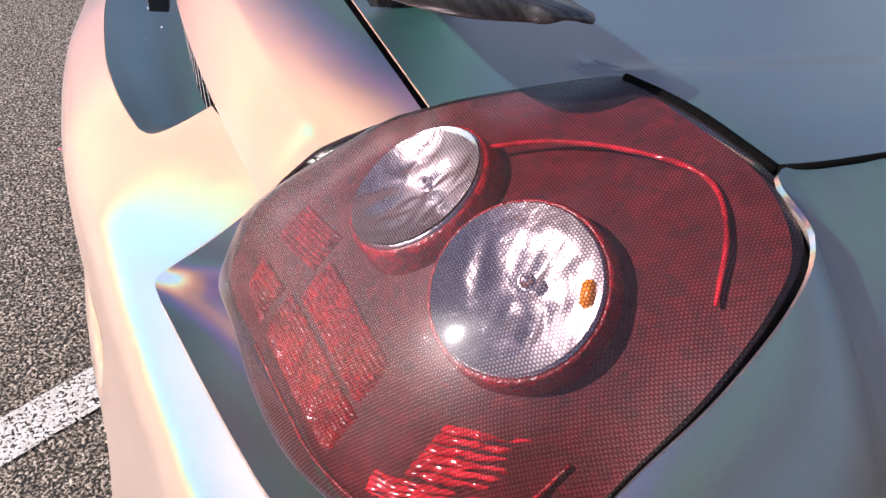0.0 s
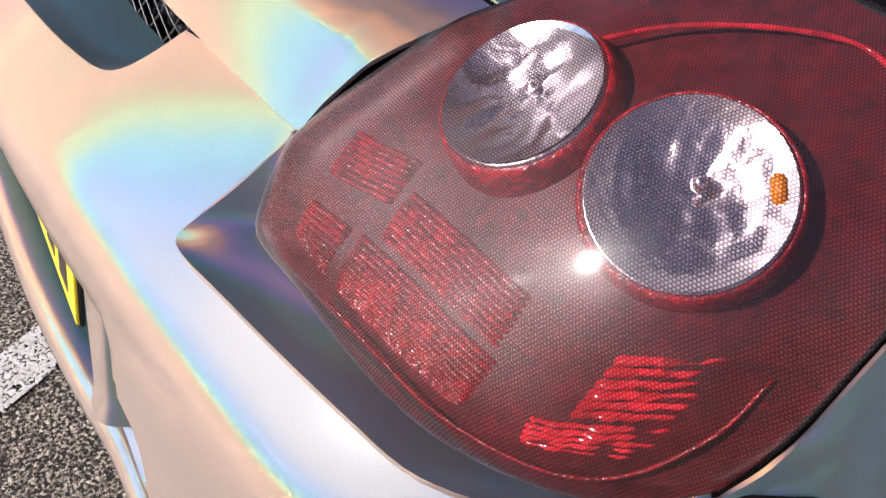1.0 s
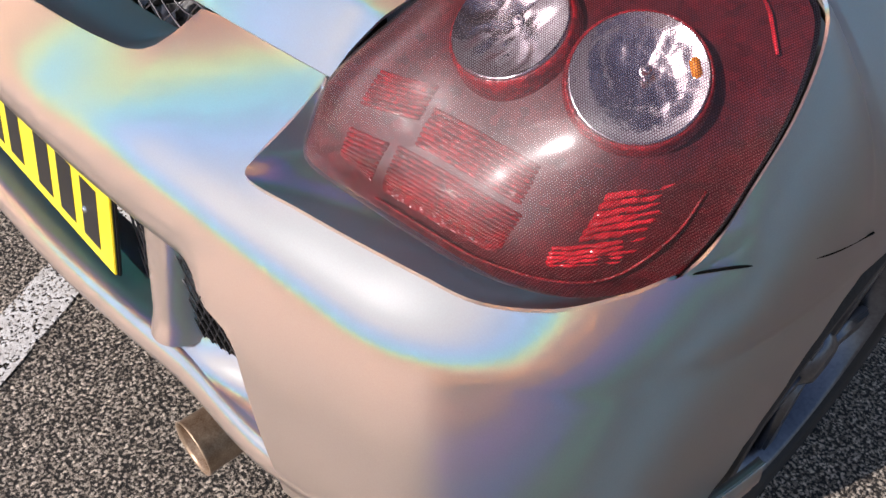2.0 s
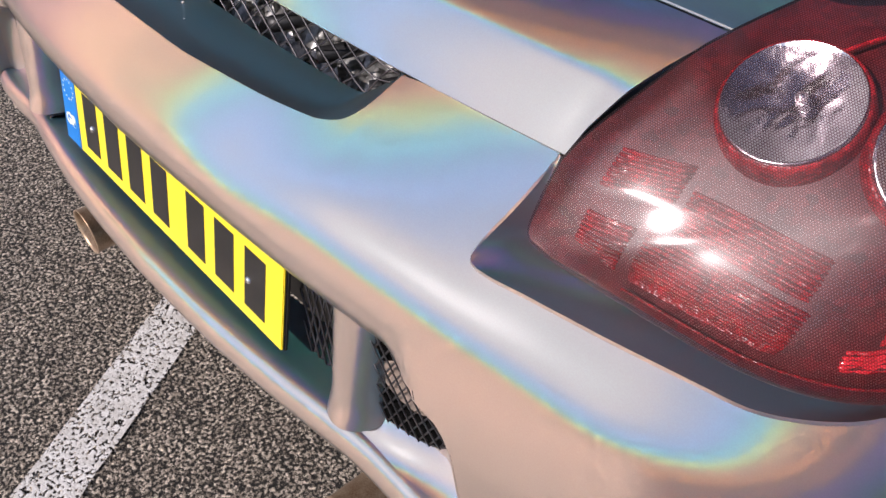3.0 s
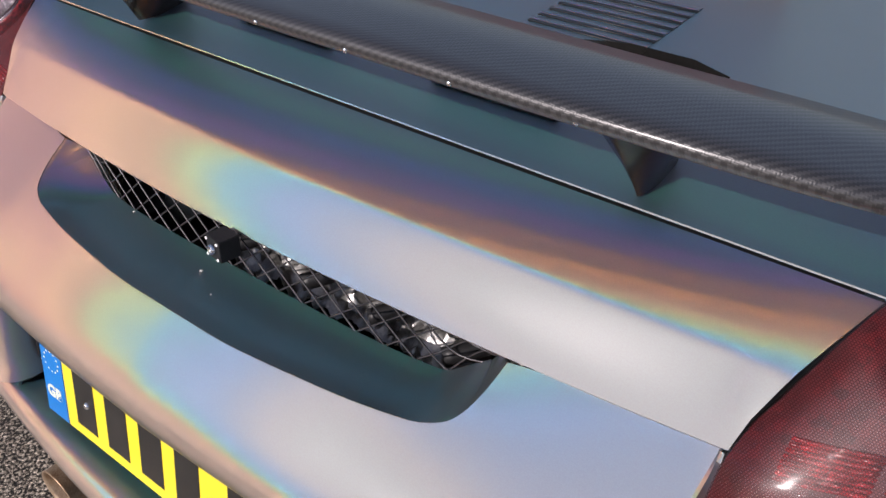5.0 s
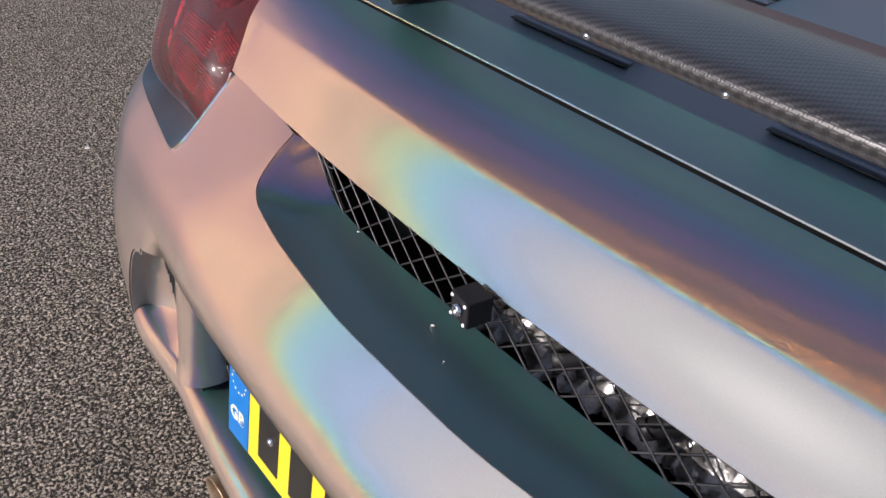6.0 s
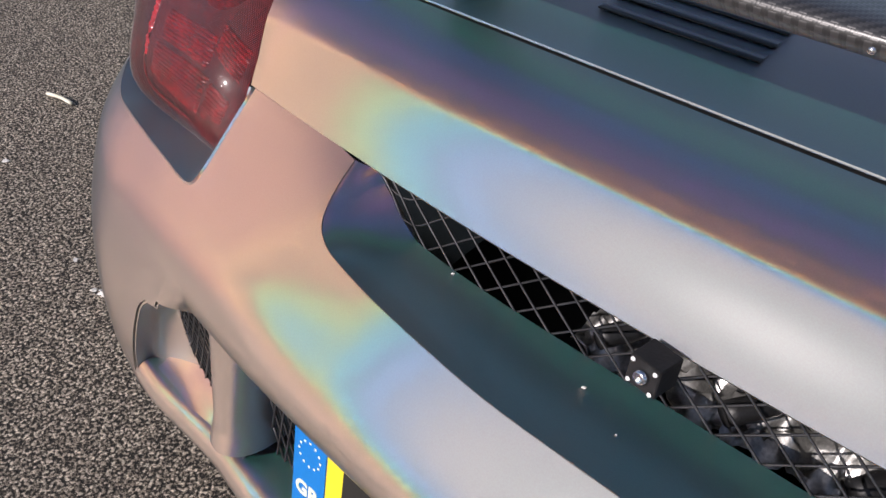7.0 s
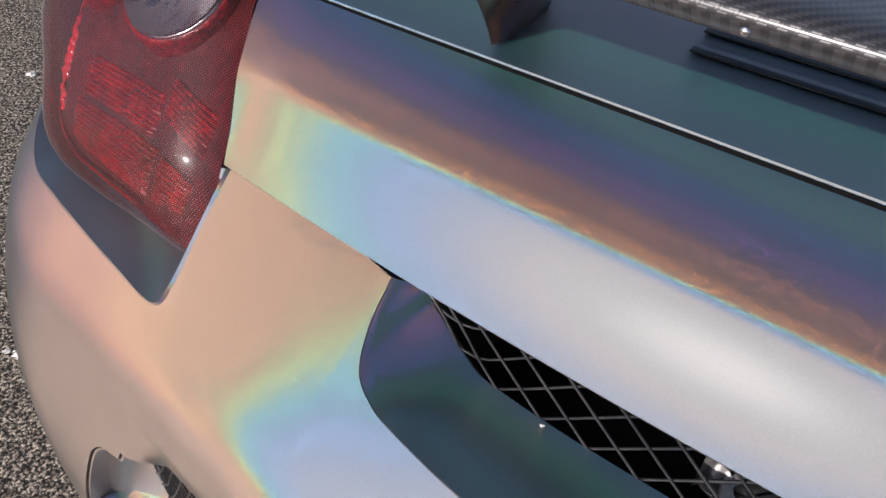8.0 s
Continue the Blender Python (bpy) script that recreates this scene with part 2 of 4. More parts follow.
def asphalt_material():
    m, t, p = material("asphalt")
    pos = t.nodes.new("ShaderNodeTexCoord").outputs["Object"]
    tone, height = gravel(t, pos)
    broad = node(t, "ShaderNodeTexNoise", Scale=2.2, Detail=6.0)
    t.links.new(pos, broad.inputs["Vector"])
    shade = ramp(t, tone, [(0.28, (0.16, 0.13, 0.10)), (0.48, (0.50, 0.42, 0.33)), (0.66, (0.95, 0.84, 0.69))])
    # the darkness of low pits is multiplied into the colour, by height
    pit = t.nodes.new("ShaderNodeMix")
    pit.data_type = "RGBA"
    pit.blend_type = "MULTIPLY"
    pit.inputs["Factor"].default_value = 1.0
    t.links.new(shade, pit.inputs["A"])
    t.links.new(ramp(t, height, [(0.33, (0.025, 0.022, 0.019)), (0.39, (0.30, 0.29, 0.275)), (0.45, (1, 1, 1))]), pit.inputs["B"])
    mix = t.nodes.new("ShaderNodeMix")
    mix.data_type = "RGBA"
    mix.blend_type = "MULTIPLY"
    mix.inputs["Factor"].default_value = 0.45
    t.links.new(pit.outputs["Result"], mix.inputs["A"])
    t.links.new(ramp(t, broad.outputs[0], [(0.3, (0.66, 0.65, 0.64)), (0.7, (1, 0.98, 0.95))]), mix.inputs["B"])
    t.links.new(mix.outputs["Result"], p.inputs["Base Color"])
    p.inputs["Roughness"].default_value = 0.8
    bump = node(t, "ShaderNodeBump", Strength=1.0, Distance=0.012)
    t.links.new(height, bump.inputs["Height"])
    t.links.new(bump.outputs[0], p.inputs["Normal"])
    return m


def line_material():
    """Worn white road paint: it lies on the tops of the stones and is gone from the pits."""
    m, t, p = material("road_paint")
    out = t.nodes["Material Output"]
    pos = t.nodes.new("ShaderNodeTexCoord").outputs["Object"]
    tone, height = gravel(t, pos)
    n = node(t, "ShaderNodeTexNoise", Scale=38.0, Detail=6.0, Roughness=0.7)
    t.links.new(pos, n.inputs["Vector"])
    t.links.new(ramp(t, n.outputs[0], [(0.3, (0.5, 0.47, 0.42)), (0.6, (0.78, 0.76, 0.72))]), p.inputs["Base Color"])
    p.inputs["Roughness"].default_value = 0.7
    bare = value(t, "LESS_THAN", height, value(t, "ADD", value(t, "MULTIPLY", n.outputs[0], 0.34), 0.165))
    hole = t.nodes.new("ShaderNodeBsdfTransparent")
    mix = t.nodes.new("ShaderNodeMixShader")
    t.links.new(bare, mix.inputs[0])
    t.links.new(p.outputs[0], mix.inputs[1])
    t.links.new(hole.outputs[0], mix.inputs[2])
    t.links.new(mix.outputs[0], out.inputs[0])
    bump = node(t, "ShaderNodeBump", Strength=0.7, Distance=0.004)
    t.links.new(height, bump.inputs["Height"])
    t.links.new(bump.outputs[0], p.inputs["Normal"])
    return m


PAINT = paint_material()
CARBON = carbon_material()
LENS = lens_material()
RED = red_material("red_lens", (0.15, 0.009, 0.013), 160.0, 0.5, 0.1, 0.0, 0.35)
RED_BRIGHT = red_material("red_reflector", (1.0, 0.04, 0.06), 110.0, 0.12, 0.9, 0.6, 0.3)
RED_MID = red_material("red_ribs", (0.50, 0.016, 0.024), 260.0, 0.3, 0.9, 0.15, 0.2)
REFLECTOR = mottled("silver_reflector", (0.70, 0.71, 0.74), (0.90, 0.91, 0.93), 25, 0.20, 1.0, 0.5, 90)
GLOSS_BLACK = mottled("gloss_black", (0.010, 0.010, 0.010), (0.022, 0.021, 0.020), 12, 0.24, 0, 0.05, 300)
ASPHALT = asphalt_material()
ROAD_PAINT = line_material()
CHROME = mottled("chrome", (0.72, 0.73, 0.75), (0.9, 0.9, 0.92), 60, 0.16, 1.0, 0.4, 240)
ALLOY = mottled("wheel_alloy", (0.10, 0.11, 0.13), (0.2, 0.21, 0.24), 12, 0.3, 0.9)
STEEL = mottled("burnt_steel", (0.24, 0.13, 0.07), (0.60, 0.47, 0.33), 34, 0.42, 0.6, 0.3, 120)
# black plastic and rubber; also the sheets that stand in for unlit hollows
BLACK = mottled("black_plastic_and_hollows", (0.008, 0.008, 0.009), (0.02, 0.02, 0.021), 30, 0.45, 0, 0.15, 400)
MESH_WIRE = mottled("mesh_wire", (0.03, 0.03, 0.032), (0.11, 0.11, 0.115), 40, 0.4, 0.7)
FOIL = mottled("silver_foil", (0.22, 0.22, 0.22), (0.75, 0.74, 0.71), 25, 0.38, 0.85, 0.8, 60)
RUBBER = mottled("tyre_rubber", (0.012, 0.012, 0.013), (0.03, 0.03, 0.03), 20, 0.7, 0, 0.3, 150)
LINER = mottled("dusty_liner", (0.10, 0.075, 0.055), (0.2, 0.155, 0.115), 18, 0.8, 0, 0.5, 80)
YELLOW = mottled("yellow_reflective", (0.84, 0.66, 0.025), (0.92, 0.74, 0.04), 20, 0.38)
BLUE = mottled("blue_band", (0.0, 0.16, 0.52), (0.005, 0.2, 0.6), 20, 0.4)
PLATE_BLACK = mottled("plate_black", (0.012, 0.012, 0.012), (0.03, 0.028, 0.025), 30, 0.45)
PALE = mottled("pale_print", (0.75, 0.77, 0.6), (0.85, 0.86, 0.7), 30, 0.5)
WHITE_DOT = mottled("white_lens", (0.8, 0.8, 0.8), (0.9, 0.9, 0.9), 30, 0.3)
AMBER = mottled("amber_glass", (0.5, 0.15, 0.012), (0.85, 0.32, 0.03), 60, 0.2)
STRAW = mottled("dry_stalk", (0.72, 0.66, 0.50), (0.9, 0.86, 0.72), 40, 0.8)
PAPER = mottled("pale_litter", (0.55, 0.53, 0.5), (0.8, 0.78, 0.75), 50, 0.8)

# near-black colour that paints the shade of panel gaps and mesh windows
UNLIT_GAP = mottled("unlit_gap", (0.002, 0.002, 0.002), (0.004, 0.004, 0.004), 30, 0.9)
UNLIT_GAP.node_tree.nodes["Principled BSDF"].inputs["Specular IOR Level"].default_value = 0.05
PINK = mottled("pink_plastic", (0.75, 0.22, 0.25), (0.9, 0.38, 0.40), 60, 0.4)


# ---- building helpers ----
def part(name, bm, mat, parent=None, label="", smooth=True):
    bmesh.ops.recalc_face_normals(bm, faces=bm.faces)
    me = bpy.data.meshes.new(name)
    for f in bm.faces:
        f.smooth = smooth
    bm.to_mesh(me)
    bm.free()
    me.materials.append(mat)
    ob = new(name, me)
    ob.parent = parent
    if label:
        ob["label"] = label
    return ob


def thing(name, label, category, at=(0, 0, 0), group=""):
    ob = new(name)
    ob.location = at
    return tagged(ob, label, category, group)


def solid(ob, thick, offset=-1.0):
    s = ob.modifiers.new("thickness", "SOLIDIFY")
    s.thickness, s.offset = thick, offset
    # crisp where the sheet ends or folds
    me = ob.data
    uses = {}
    for f in me.polygons:
        for key in f.edge_keys:
            uses.setdefault(key, []).append(f.normal)
    for e in me.edges:
        ns = uses.get(e.key, ())
        e.use_edge_sharp = len(ns) < 2 or ns[0].dot(ns[1]) < 0.67
    return ob


def smoothstep(a, b, x):
    x = min(1.0, max(0.0, (x - a) / (b - a)))
    return x * x * (3 - 2 * x)


def spline(pts, n):
    """n points, evenly spread by length, on a smooth curve through pts."""
    p = [Vector(q) for q in pts]
    p = [p[0] * 2 - p[1]] + p + [p[-1] * 2 - p[-2]]
    fine = []
    for i in range(1, len(p) - 2):
        for k in range(24):
            u = k / 24
            a, b, c, d = p[i - 1], p[i], p[i + 1], p[i + 2]
            fine.append(0.5 * (2 * b + (c - a) * u + (2 * a - 5 * b + 4 * c - d) * u * u + (3 * b - a - 3 * c + d) * u ** 3))
    fine.append(p[-2])
    length = [0.0]
    for a, b in zip(fine, fine[1:]):
        length.append(length[-1] + (b - a).length)
    out, j = [], 0
    for k in range(n):
        s = length[-1] * k / (n - 1)
        while j < len(length) - 2 and length[j + 1] < s:
            j += 1
        w = (s - length[j]) / max(1e-9, length[j + 1] - length[j])
        out.append(fine[j].lerp(fine[j + 1], min(1, w)))
    return out


def knots(pts, per):
    """A smooth curve through pts with the same number of points between each pair."""
    p = [Vector(q) for q in pts]
    p = [p[0] * 2 - p[1]] + p + [p[-1] * 2 - p[-2]]
    out = []
    for i in range(1, len(p) - 2):
        a, b, c, d = p[i - 1], p[i], p[i + 1], p[i + 2]
        for k in range(per):
            u = k / per
            out.append(0.5 * (2 * b + (c - a) * u + (2 * a - 5 * b + 4 * c - d) * u * u + (3 * b - a - 3 * c + d) * u ** 3))
    return out + [p[-2]]


def sheet(rows, closed=False):
    """A bmesh of quads over rows of points."""
    bm = bmesh.new()
    vs = [[bm.verts.new(q) for q in row] for row in rows]
    for r, s in zip(vs, vs[1:]):
        n = len(r)
        for i in range(n if closed else n - 1):
            j = (i + 1) % n
            bm.faces.new((r[i], r[j], s[j], s[i]))
    bmesh.ops.remove_doubles(bm, verts=bm.verts, dist=1e-5)
    return bm


def mirror(rows):
    return [[Vector((-q[0], q[1], q[2])) for q in row] for row in rows]


def box(bm, size, m, bevel=0.0):
    made = bmesh.ops.create_cube(bm, size=1.0, matrix=m @ Matrix.Diagonal((*size, 1)))
    if bevel:
        edges = list({e for v in made["verts"] for e in v.link_edges})
        bmesh.ops.bevel(bm, geom=edges, offset=bevel, segments=2, affect="EDGES")


def tube(bm, path, radius, sides=8, caps=True):
    """A round bar along a path of points."""
    rings = []
    for i, q in enumerate(path):
        q = Vector(q)
        d = (Vector(path[min(i + 1, len(path) - 1)]) - Vector(path[max(i - 1, 0)])).normalized()
        a = d.cross(Vector((0, 0, 1)) if abs(d.z) < 0.9 else Vector((1, 0, 0))).normalized()
        b = d.cross(a)
        r = radius[i] if isinstance(radius, (list, tuple)) else radius
        rings.append([bm.verts.new(q + r * (a * math.cos(2 * math.pi * k / sides) + b * math.sin(2 * math.pi * k / sides))) for k in range(sides)])
    for r, s in zip(rings, rings[1:]):
        for k in range(sides):
            bm.faces.new((r[k], r[(k + 1) % sides], s[(k + 1) % sides], s[k]))
    if caps:
        bm.faces.new(rings[0][::-1])
        bm.faces.new(rings[-1])


def spun(profile, m, steps=40, cap=False):
    """A surface turned about the local z axis: profile of (radius, height)."""
    rows = [[m @ Vector((r * math.cos(2 * math.pi * k / steps), r * math.sin(2 * math.pi * k / steps), h)) for k in range(steps)] for r, h in profile]
    return sheet(rows, closed=True)


# ---- ground ----
def ground():
    bm = bmesh.new()
    xs = [-900, -60, -8, -3, 0, 3, 8, 60, 900]
    vs = [[bm.verts.new((x, y, 0)) for x in xs] for y in xs]
    for r, s in zip(vs, vs[1:]):
        for i in range(len(xs) - 1):
            bm.faces.new((r[i], r[i + 1], s[i + 1], s[i]))
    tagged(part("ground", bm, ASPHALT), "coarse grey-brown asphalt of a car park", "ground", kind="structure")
    a, b = Vector((-0.62, 0.62)), Vector((0.55, -1.35))
    d = (b - a).normalized()
    side = Vector((-d.y, d.x)) * 0.05
    rows = []
    for k in range(60):
        c = a.lerp(b, k / 59)
        w1 = 1 + 0.05 * noise.noise((k * 0.7, 1.0, 0.0))
        w2 = 1 + 0.05 * noise.noise((k * 0.7, 5.0, 0.0))
        rows.append([Vector((*(c - side * w1), 0.004)), Vector((*c, 0.0045)), Vector((*(c + side * w2), 0.004))])
    tagged(part("parking_line", sheet(rows), ROAD_PAINT), "worn white painted bay line on the asphalt", "road marking", kind="structure")


ground()

# ---- car ----
car = thing("car", "sports car with colour-shifting holographic paint, parked on asphalt", "car")


# the rear's outline from above at the crease, from the middle outwards
PLAN = spline([(0, -0.033, 0), (0.15, -0.0285, 0), (0.3, -0.015, 0), (0.45, 0.0075, 0), (0.56, 0.0297, 0), (0.64, 0.049, 0), (0.71, 0.080, 0), (0.765, 0.122, 0), (0.805, 0.18, 0), (0.832, 0.26, 0), (0.850, 0.37, 0), (0.862, 0.55, 0), (0.87, 0.8, 0), (0.872, 1.1, 0)], 401)
PLAN_STEP = sum((b - a).length for a, b in zip(PLAN, PLAN[1:])) / 400


def plan_at(w):
    s = abs(w) / PLAN_STEP
    i = min(399, int(s))
    q = PLAN[i].lerp(PLAN[i + 1], min(1.0, s - i))
    return Vector((math.copysign(q.x, w), q.y, 0))


# tail panel, between the engine cover's seam and the upper intake
def tail_point(x, s, over=0.0):
    centre = PANEL_MID[round(s * 40)]
    side = PANEL_SIDE[round(s * 40)]
    w = min(1.0, (abs(x) / 0.47) ** 2)
    return Vector((x, centre.y + (side.y - centre.y) * w, centre.z + (side.z - centre.z) * w + over - 0.005 * math.sin(math.pi * s) * smoothstep(0.45, 0.52, abs(x))))


def panel_profile(top, fold, foot, slopes):
    """Section of the panel from the seam down: two gently curved faces that meet in a tight fold. Slopes in degrees at the
    seam, above and below the fold, and at the foot."""
    stops = [(0.0, top[0], slopes[0]), (0.36, fold + 0.0040, slopes[1]), (0.56, fold - 0.0035, slopes[2]), (1.0, foot[0], slopes[3])]
    ys, angles = [], []
    for k in range(41):
        u = k / 40
        for (u0, y0, a0), (u1, y1, a1) in zip(stops, stops[1:]):
            if u <= u1 + 1e-9:
                f = (u - u0) / (u1 - u0)
                ys.append(y0 + (y1 - y0) * f)
                angles.append(a0 + (a1 - a0) * f)
                break
    zs = [0.0]
    for k in range(40):
        zs.append(zs[-1] - (ys[k] - ys[k + 1]) * math.tan(radians((angles[k] + angles[k + 1]) / 2)))
    gain = (top[1] - foot[1]) / -zs[-1]
    return [Vector((0, y, top[1] + z * gain)) for y, z in zip(ys, zs)]


PANEL_MID = panel_profile((0.250, 0.842), 0.1590, (0.1145, 0.760), (4, 24.5, 43, 60))
PANEL_SIDE = panel_profile((0.252, 0.842), 0.1835, (0.144, 0.756), (17, 35, 50, 53))
PANEL_ENDS = [(0.10, 0.4690), (0.139, 0.4695), (0.160, 0.4765), (0.184, 0.4895), (0.227, 0.5105), (0.26, 0.526)]


def panel_end(y):
    for (y0, a), (y1, b) in zip(PANEL_ENDS, PANEL_ENDS[1:]):
        if y0 <= y <= y1:
            return a + (b - a) * (y - y0) / (y1 - y0)
    return PANEL_ENDS[-1][1]


def tail_panel():
    rows = []
    for k in range(41):
        s = k / 40
        half = panel_end(PANEL_SIDE[k].y)
        rows.append([tail_point(half * (i / 60 - 1), s) for i in range(121)])
    last = rows[-1]
    rows.append([q + Vector((0, 0.0012, -0.0022)) for q in last])
    rows.append([q + Vector((0, 0.010, -0.004)) for q in last])
    solid(part("tail_panel", sheet(rows), PAINT, car, "iridescent panel between engine cover and intake"), 0.003)
    # black strip added under the seam, so that its gap shows dark
    bm = bmesh.new()
    box(bm, (1.015, 0.05, 0.004), pose(0, 0.258, 0.833, 8))
    part("seam_backing", bm, BLACK, car, "black strip added under the seam to keep its gap dark")


tail_panel()

# rear bumper: its upper edge from above (x, y), and the way along the crease below each point
EDGE = [(0, 0.028), (0.09, 0.030), (0.18, 0.040), (0.245, 0.053), (0.270, 0.061), (0.287, 0.073), (0.297, 0.095), (0.302, 0.124), (0.36, 0.136), (0.42, 0.144), (0.466, 0.147),
        (0.462, 0.108), (0.457, 0.074), (0.459, 0.058), (0.478, 0.057), (0.52, 0.066), (0.58, 0.080), (0.64, 0.095), (0.69, 0.112), (0.735, 0.145), (0.765, 0.185), (0.784, 0.222)]
FOOT = [0, 0.09, 0.18, 0.247, 0.275, 0.287, 0.296, 0.306, 0.350, 0.395, 0.430, 0.440, 0.449, 0.459, 0.484, 0.533, 0.595, 0.66, 0.72, 0.785, 0.85, 0.91]
SIDE_EDGE = [(0.784, 0.222, 0.699), (0.793, 0.245, 0.725), (0.795, 0.275, 0.770), (0.790, 0.318, 0.810), (0.774, 0.362, 0.848), (0.752, 0.383, 0.868), (0.712, 0.389, 0.882), (0.722, 0.46, 0.888), (0.735, 0.62, 0.90), (0.75, 0.9, 0.915)]
SIDE_FOOT = [0.91, 0.935, 0.97, 1.02, 1.07, 1.11, 1.15, 1.22, 1.38, 1.66]


FLANK_FOOT, FLANK_STEPS, VENT_START = 0.383, 24, 0.4535


def crease_z(w):
    return 0.652 - 0.030 * smoothstep(0.10, 0.50, abs(w))


def plan_y(x):
    x = abs(x)
    for a, b in zip(PLAN, PLAN[1:]):
        if a.x <= x <= b.x:
            return a.y + (b.y - a.y) * (x - a.x) / max(1e-9, b.x - a.x)
    return PLAN[-1].y


def bumper_rise(u, d):
    """Rise above the crease: an even curve in the middle, a rounder foot beside the intake."""
    k = smoothstep(0.20, 0.36, u) * (1 - smoothstep(0.40, 0.66, u))
    even = 0.012 * (1 - math.exp(-d / 0.009)) + 1.04 * d - 1.95 * d * d
    round_foot = 0.034 * (1 - math.exp(-d / 0.010)) + 0.68 * d - 0.35 * d * d
    return even + (round_foot - even) * k


def bumper_z(x, y):
    """Height of the bumper's upper face: convex, rising ahead of the crease."""
    d = max(0.0, y - plan_y(x))
    d = min(d, 0.2)
    z = crease_z(x) + bumper_rise(abs(x), d)
    # close under the tail panel's edge beside the intake
    u = abs(x)
    if u > 0.18:
        back = plan_y(x)
        span = 0.124 + 0.023 * min(1.0, max(0.0, (u - 0.302) / 0.16)) - back
        full = crease_z(x) + bumper_rise(u, span)
        k = smoothstep(0.18, 0.302, u) * (1 - smoothstep(0.475, 0.60, u))
        z += (tail_point(min(u, 0.47), 1.0).z - 0.0015 - full) * k * min(1.0, d / span) ** 2
    return z


def on_bumper(x, y, dz=0.0):
    return Vector((x, y, bumper_z(x, y) + dz))


def column(e, w, n=16):
    f = plan_at(w)
    f.z = crease_z(w)
    e = Vector(e)
    d = f - e
    out = Vector((0.8, -0.1, 0.55)).normalized()
    sag = 0.40 * d.length * d.length
    return [e + d * (k / n) + out * (sag * 4 * (k / n) * (1 - k / n)) for k in range(n + 1)]


def lower_drop(z):
    """How far the flank stands out below the crease."""
    u = min(1.0, max(0.0, (0.622 - z) / 0.22))
    return -0.046 * (1 - (1 - u) ** 2)


def flank_point(w, z):
    q = plan_at(w)
    out = Vector((q.x * 0.8, -0.5, 0)).normalized()
    q += out * (-lower_drop(z)) * (1 - 0.35 * smoothstep(0.8, 1.0, abs(w)))
    q.z = z
    return q


def edge_points(lo, hi, per):
    return [on_bumper(q.x, q.y) for q in knots([(*p, 0) for p in EDGE[lo:hi]], per)]


def vent_side(z):
    """The outer side of the lower vent's opening, as a way along the plan: rounded at its top."""
    side = 0.486 + 0.048 * max(0.0, (0.585 - z) / 0.18)
    if z > 0.535:
        side -= 0.032 * (1 - math.sqrt(max(0.0, 1 - min(1.0, (z - 0.535) / 0.036) ** 2)))
    return side


WHEEL_Y, WHEEL_Z, ARCH = 0.635, 0.31, 0.365


def arch_side(z):
    """Where the wheel arch cuts the flank, as a way along the plan."""
    y = WHEEL_Y - math.sqrt(max(0.0, ARCH ** 2 - max(0.0, z - WHEEL_Z) ** 2))
    return next(k for k, q in enumerate(PLAN) if q.y >= y) * PLAN_STEP


LIP = 6


def levels(w):
    top = crease_z(w)
    return [top + (FLANK_FOOT - top) * (k / FLANK_STEPS) ** 1.25 for k in range(1, FLANK_STEPS + 1)]


def beside_vent(w, z):
    """Ways along the plan, pushed aside by the vent's opening."""
    return w if w > 0.62 else vent_side(z) + (w - VENT_START) * (0.62 - vent_side(z)) / (0.62 - VENT_START)


def below_crease(w):
    """The shell from the crease down to the rim; the lower vent and the wheel arch cut it off."""
    return [flank_point(min(beside_vent(w, z), arch_side(z)), z) for z in levels(w)]


def side_columns():
    """The shell from the lamp's lower corner forward over the haunch."""
    e, f = knots(SIDE_EDGE, 6)[1:], knots([(w, 0, 0) for w in SIDE_FOOT], 6)[1:]
    cols = []
    for i, (p, q) in enumerate(zip(e, f)):
        c = column(p, q.x, 20)
        ease = 1 - smoothstep(0, 16, i)
        if ease > 0:
            foot = plan_at(q.x)
            like = [Vector((p.x, p.y, 0)).lerp(Vector((foot.x, foot.y, 0)), k / 20) for k in range(21)]
            c = [v.lerp(on_bumper(g.x, g.y) if g.y - plan_y(g.x) < 0.09 else v, ease) for v, g in zip(c, like)]
            c[0] = Vector(p)
        cols.append(c + below_crease(q.x))
    return cols


def overhang(w, q):
    """The lip below the crease over plate and vents; it flares into the flank."""
    k = smoothstep(0.41, VENT_START, w)
    out = []
    for z, f, dy in zip(levels(w), below_crease(w), (-0.0003, -0.0005, -0.0002, 0.001, 0.004, 0.010)):
        out.append(Vector((q.x, q.y + dy, z)).lerp(Vector((f.x, f.y, z)) if w >= VENT_START else flank_point(w, z), k))
    return out + [out[-1] + Vector((0, 0.04, -0.002))]


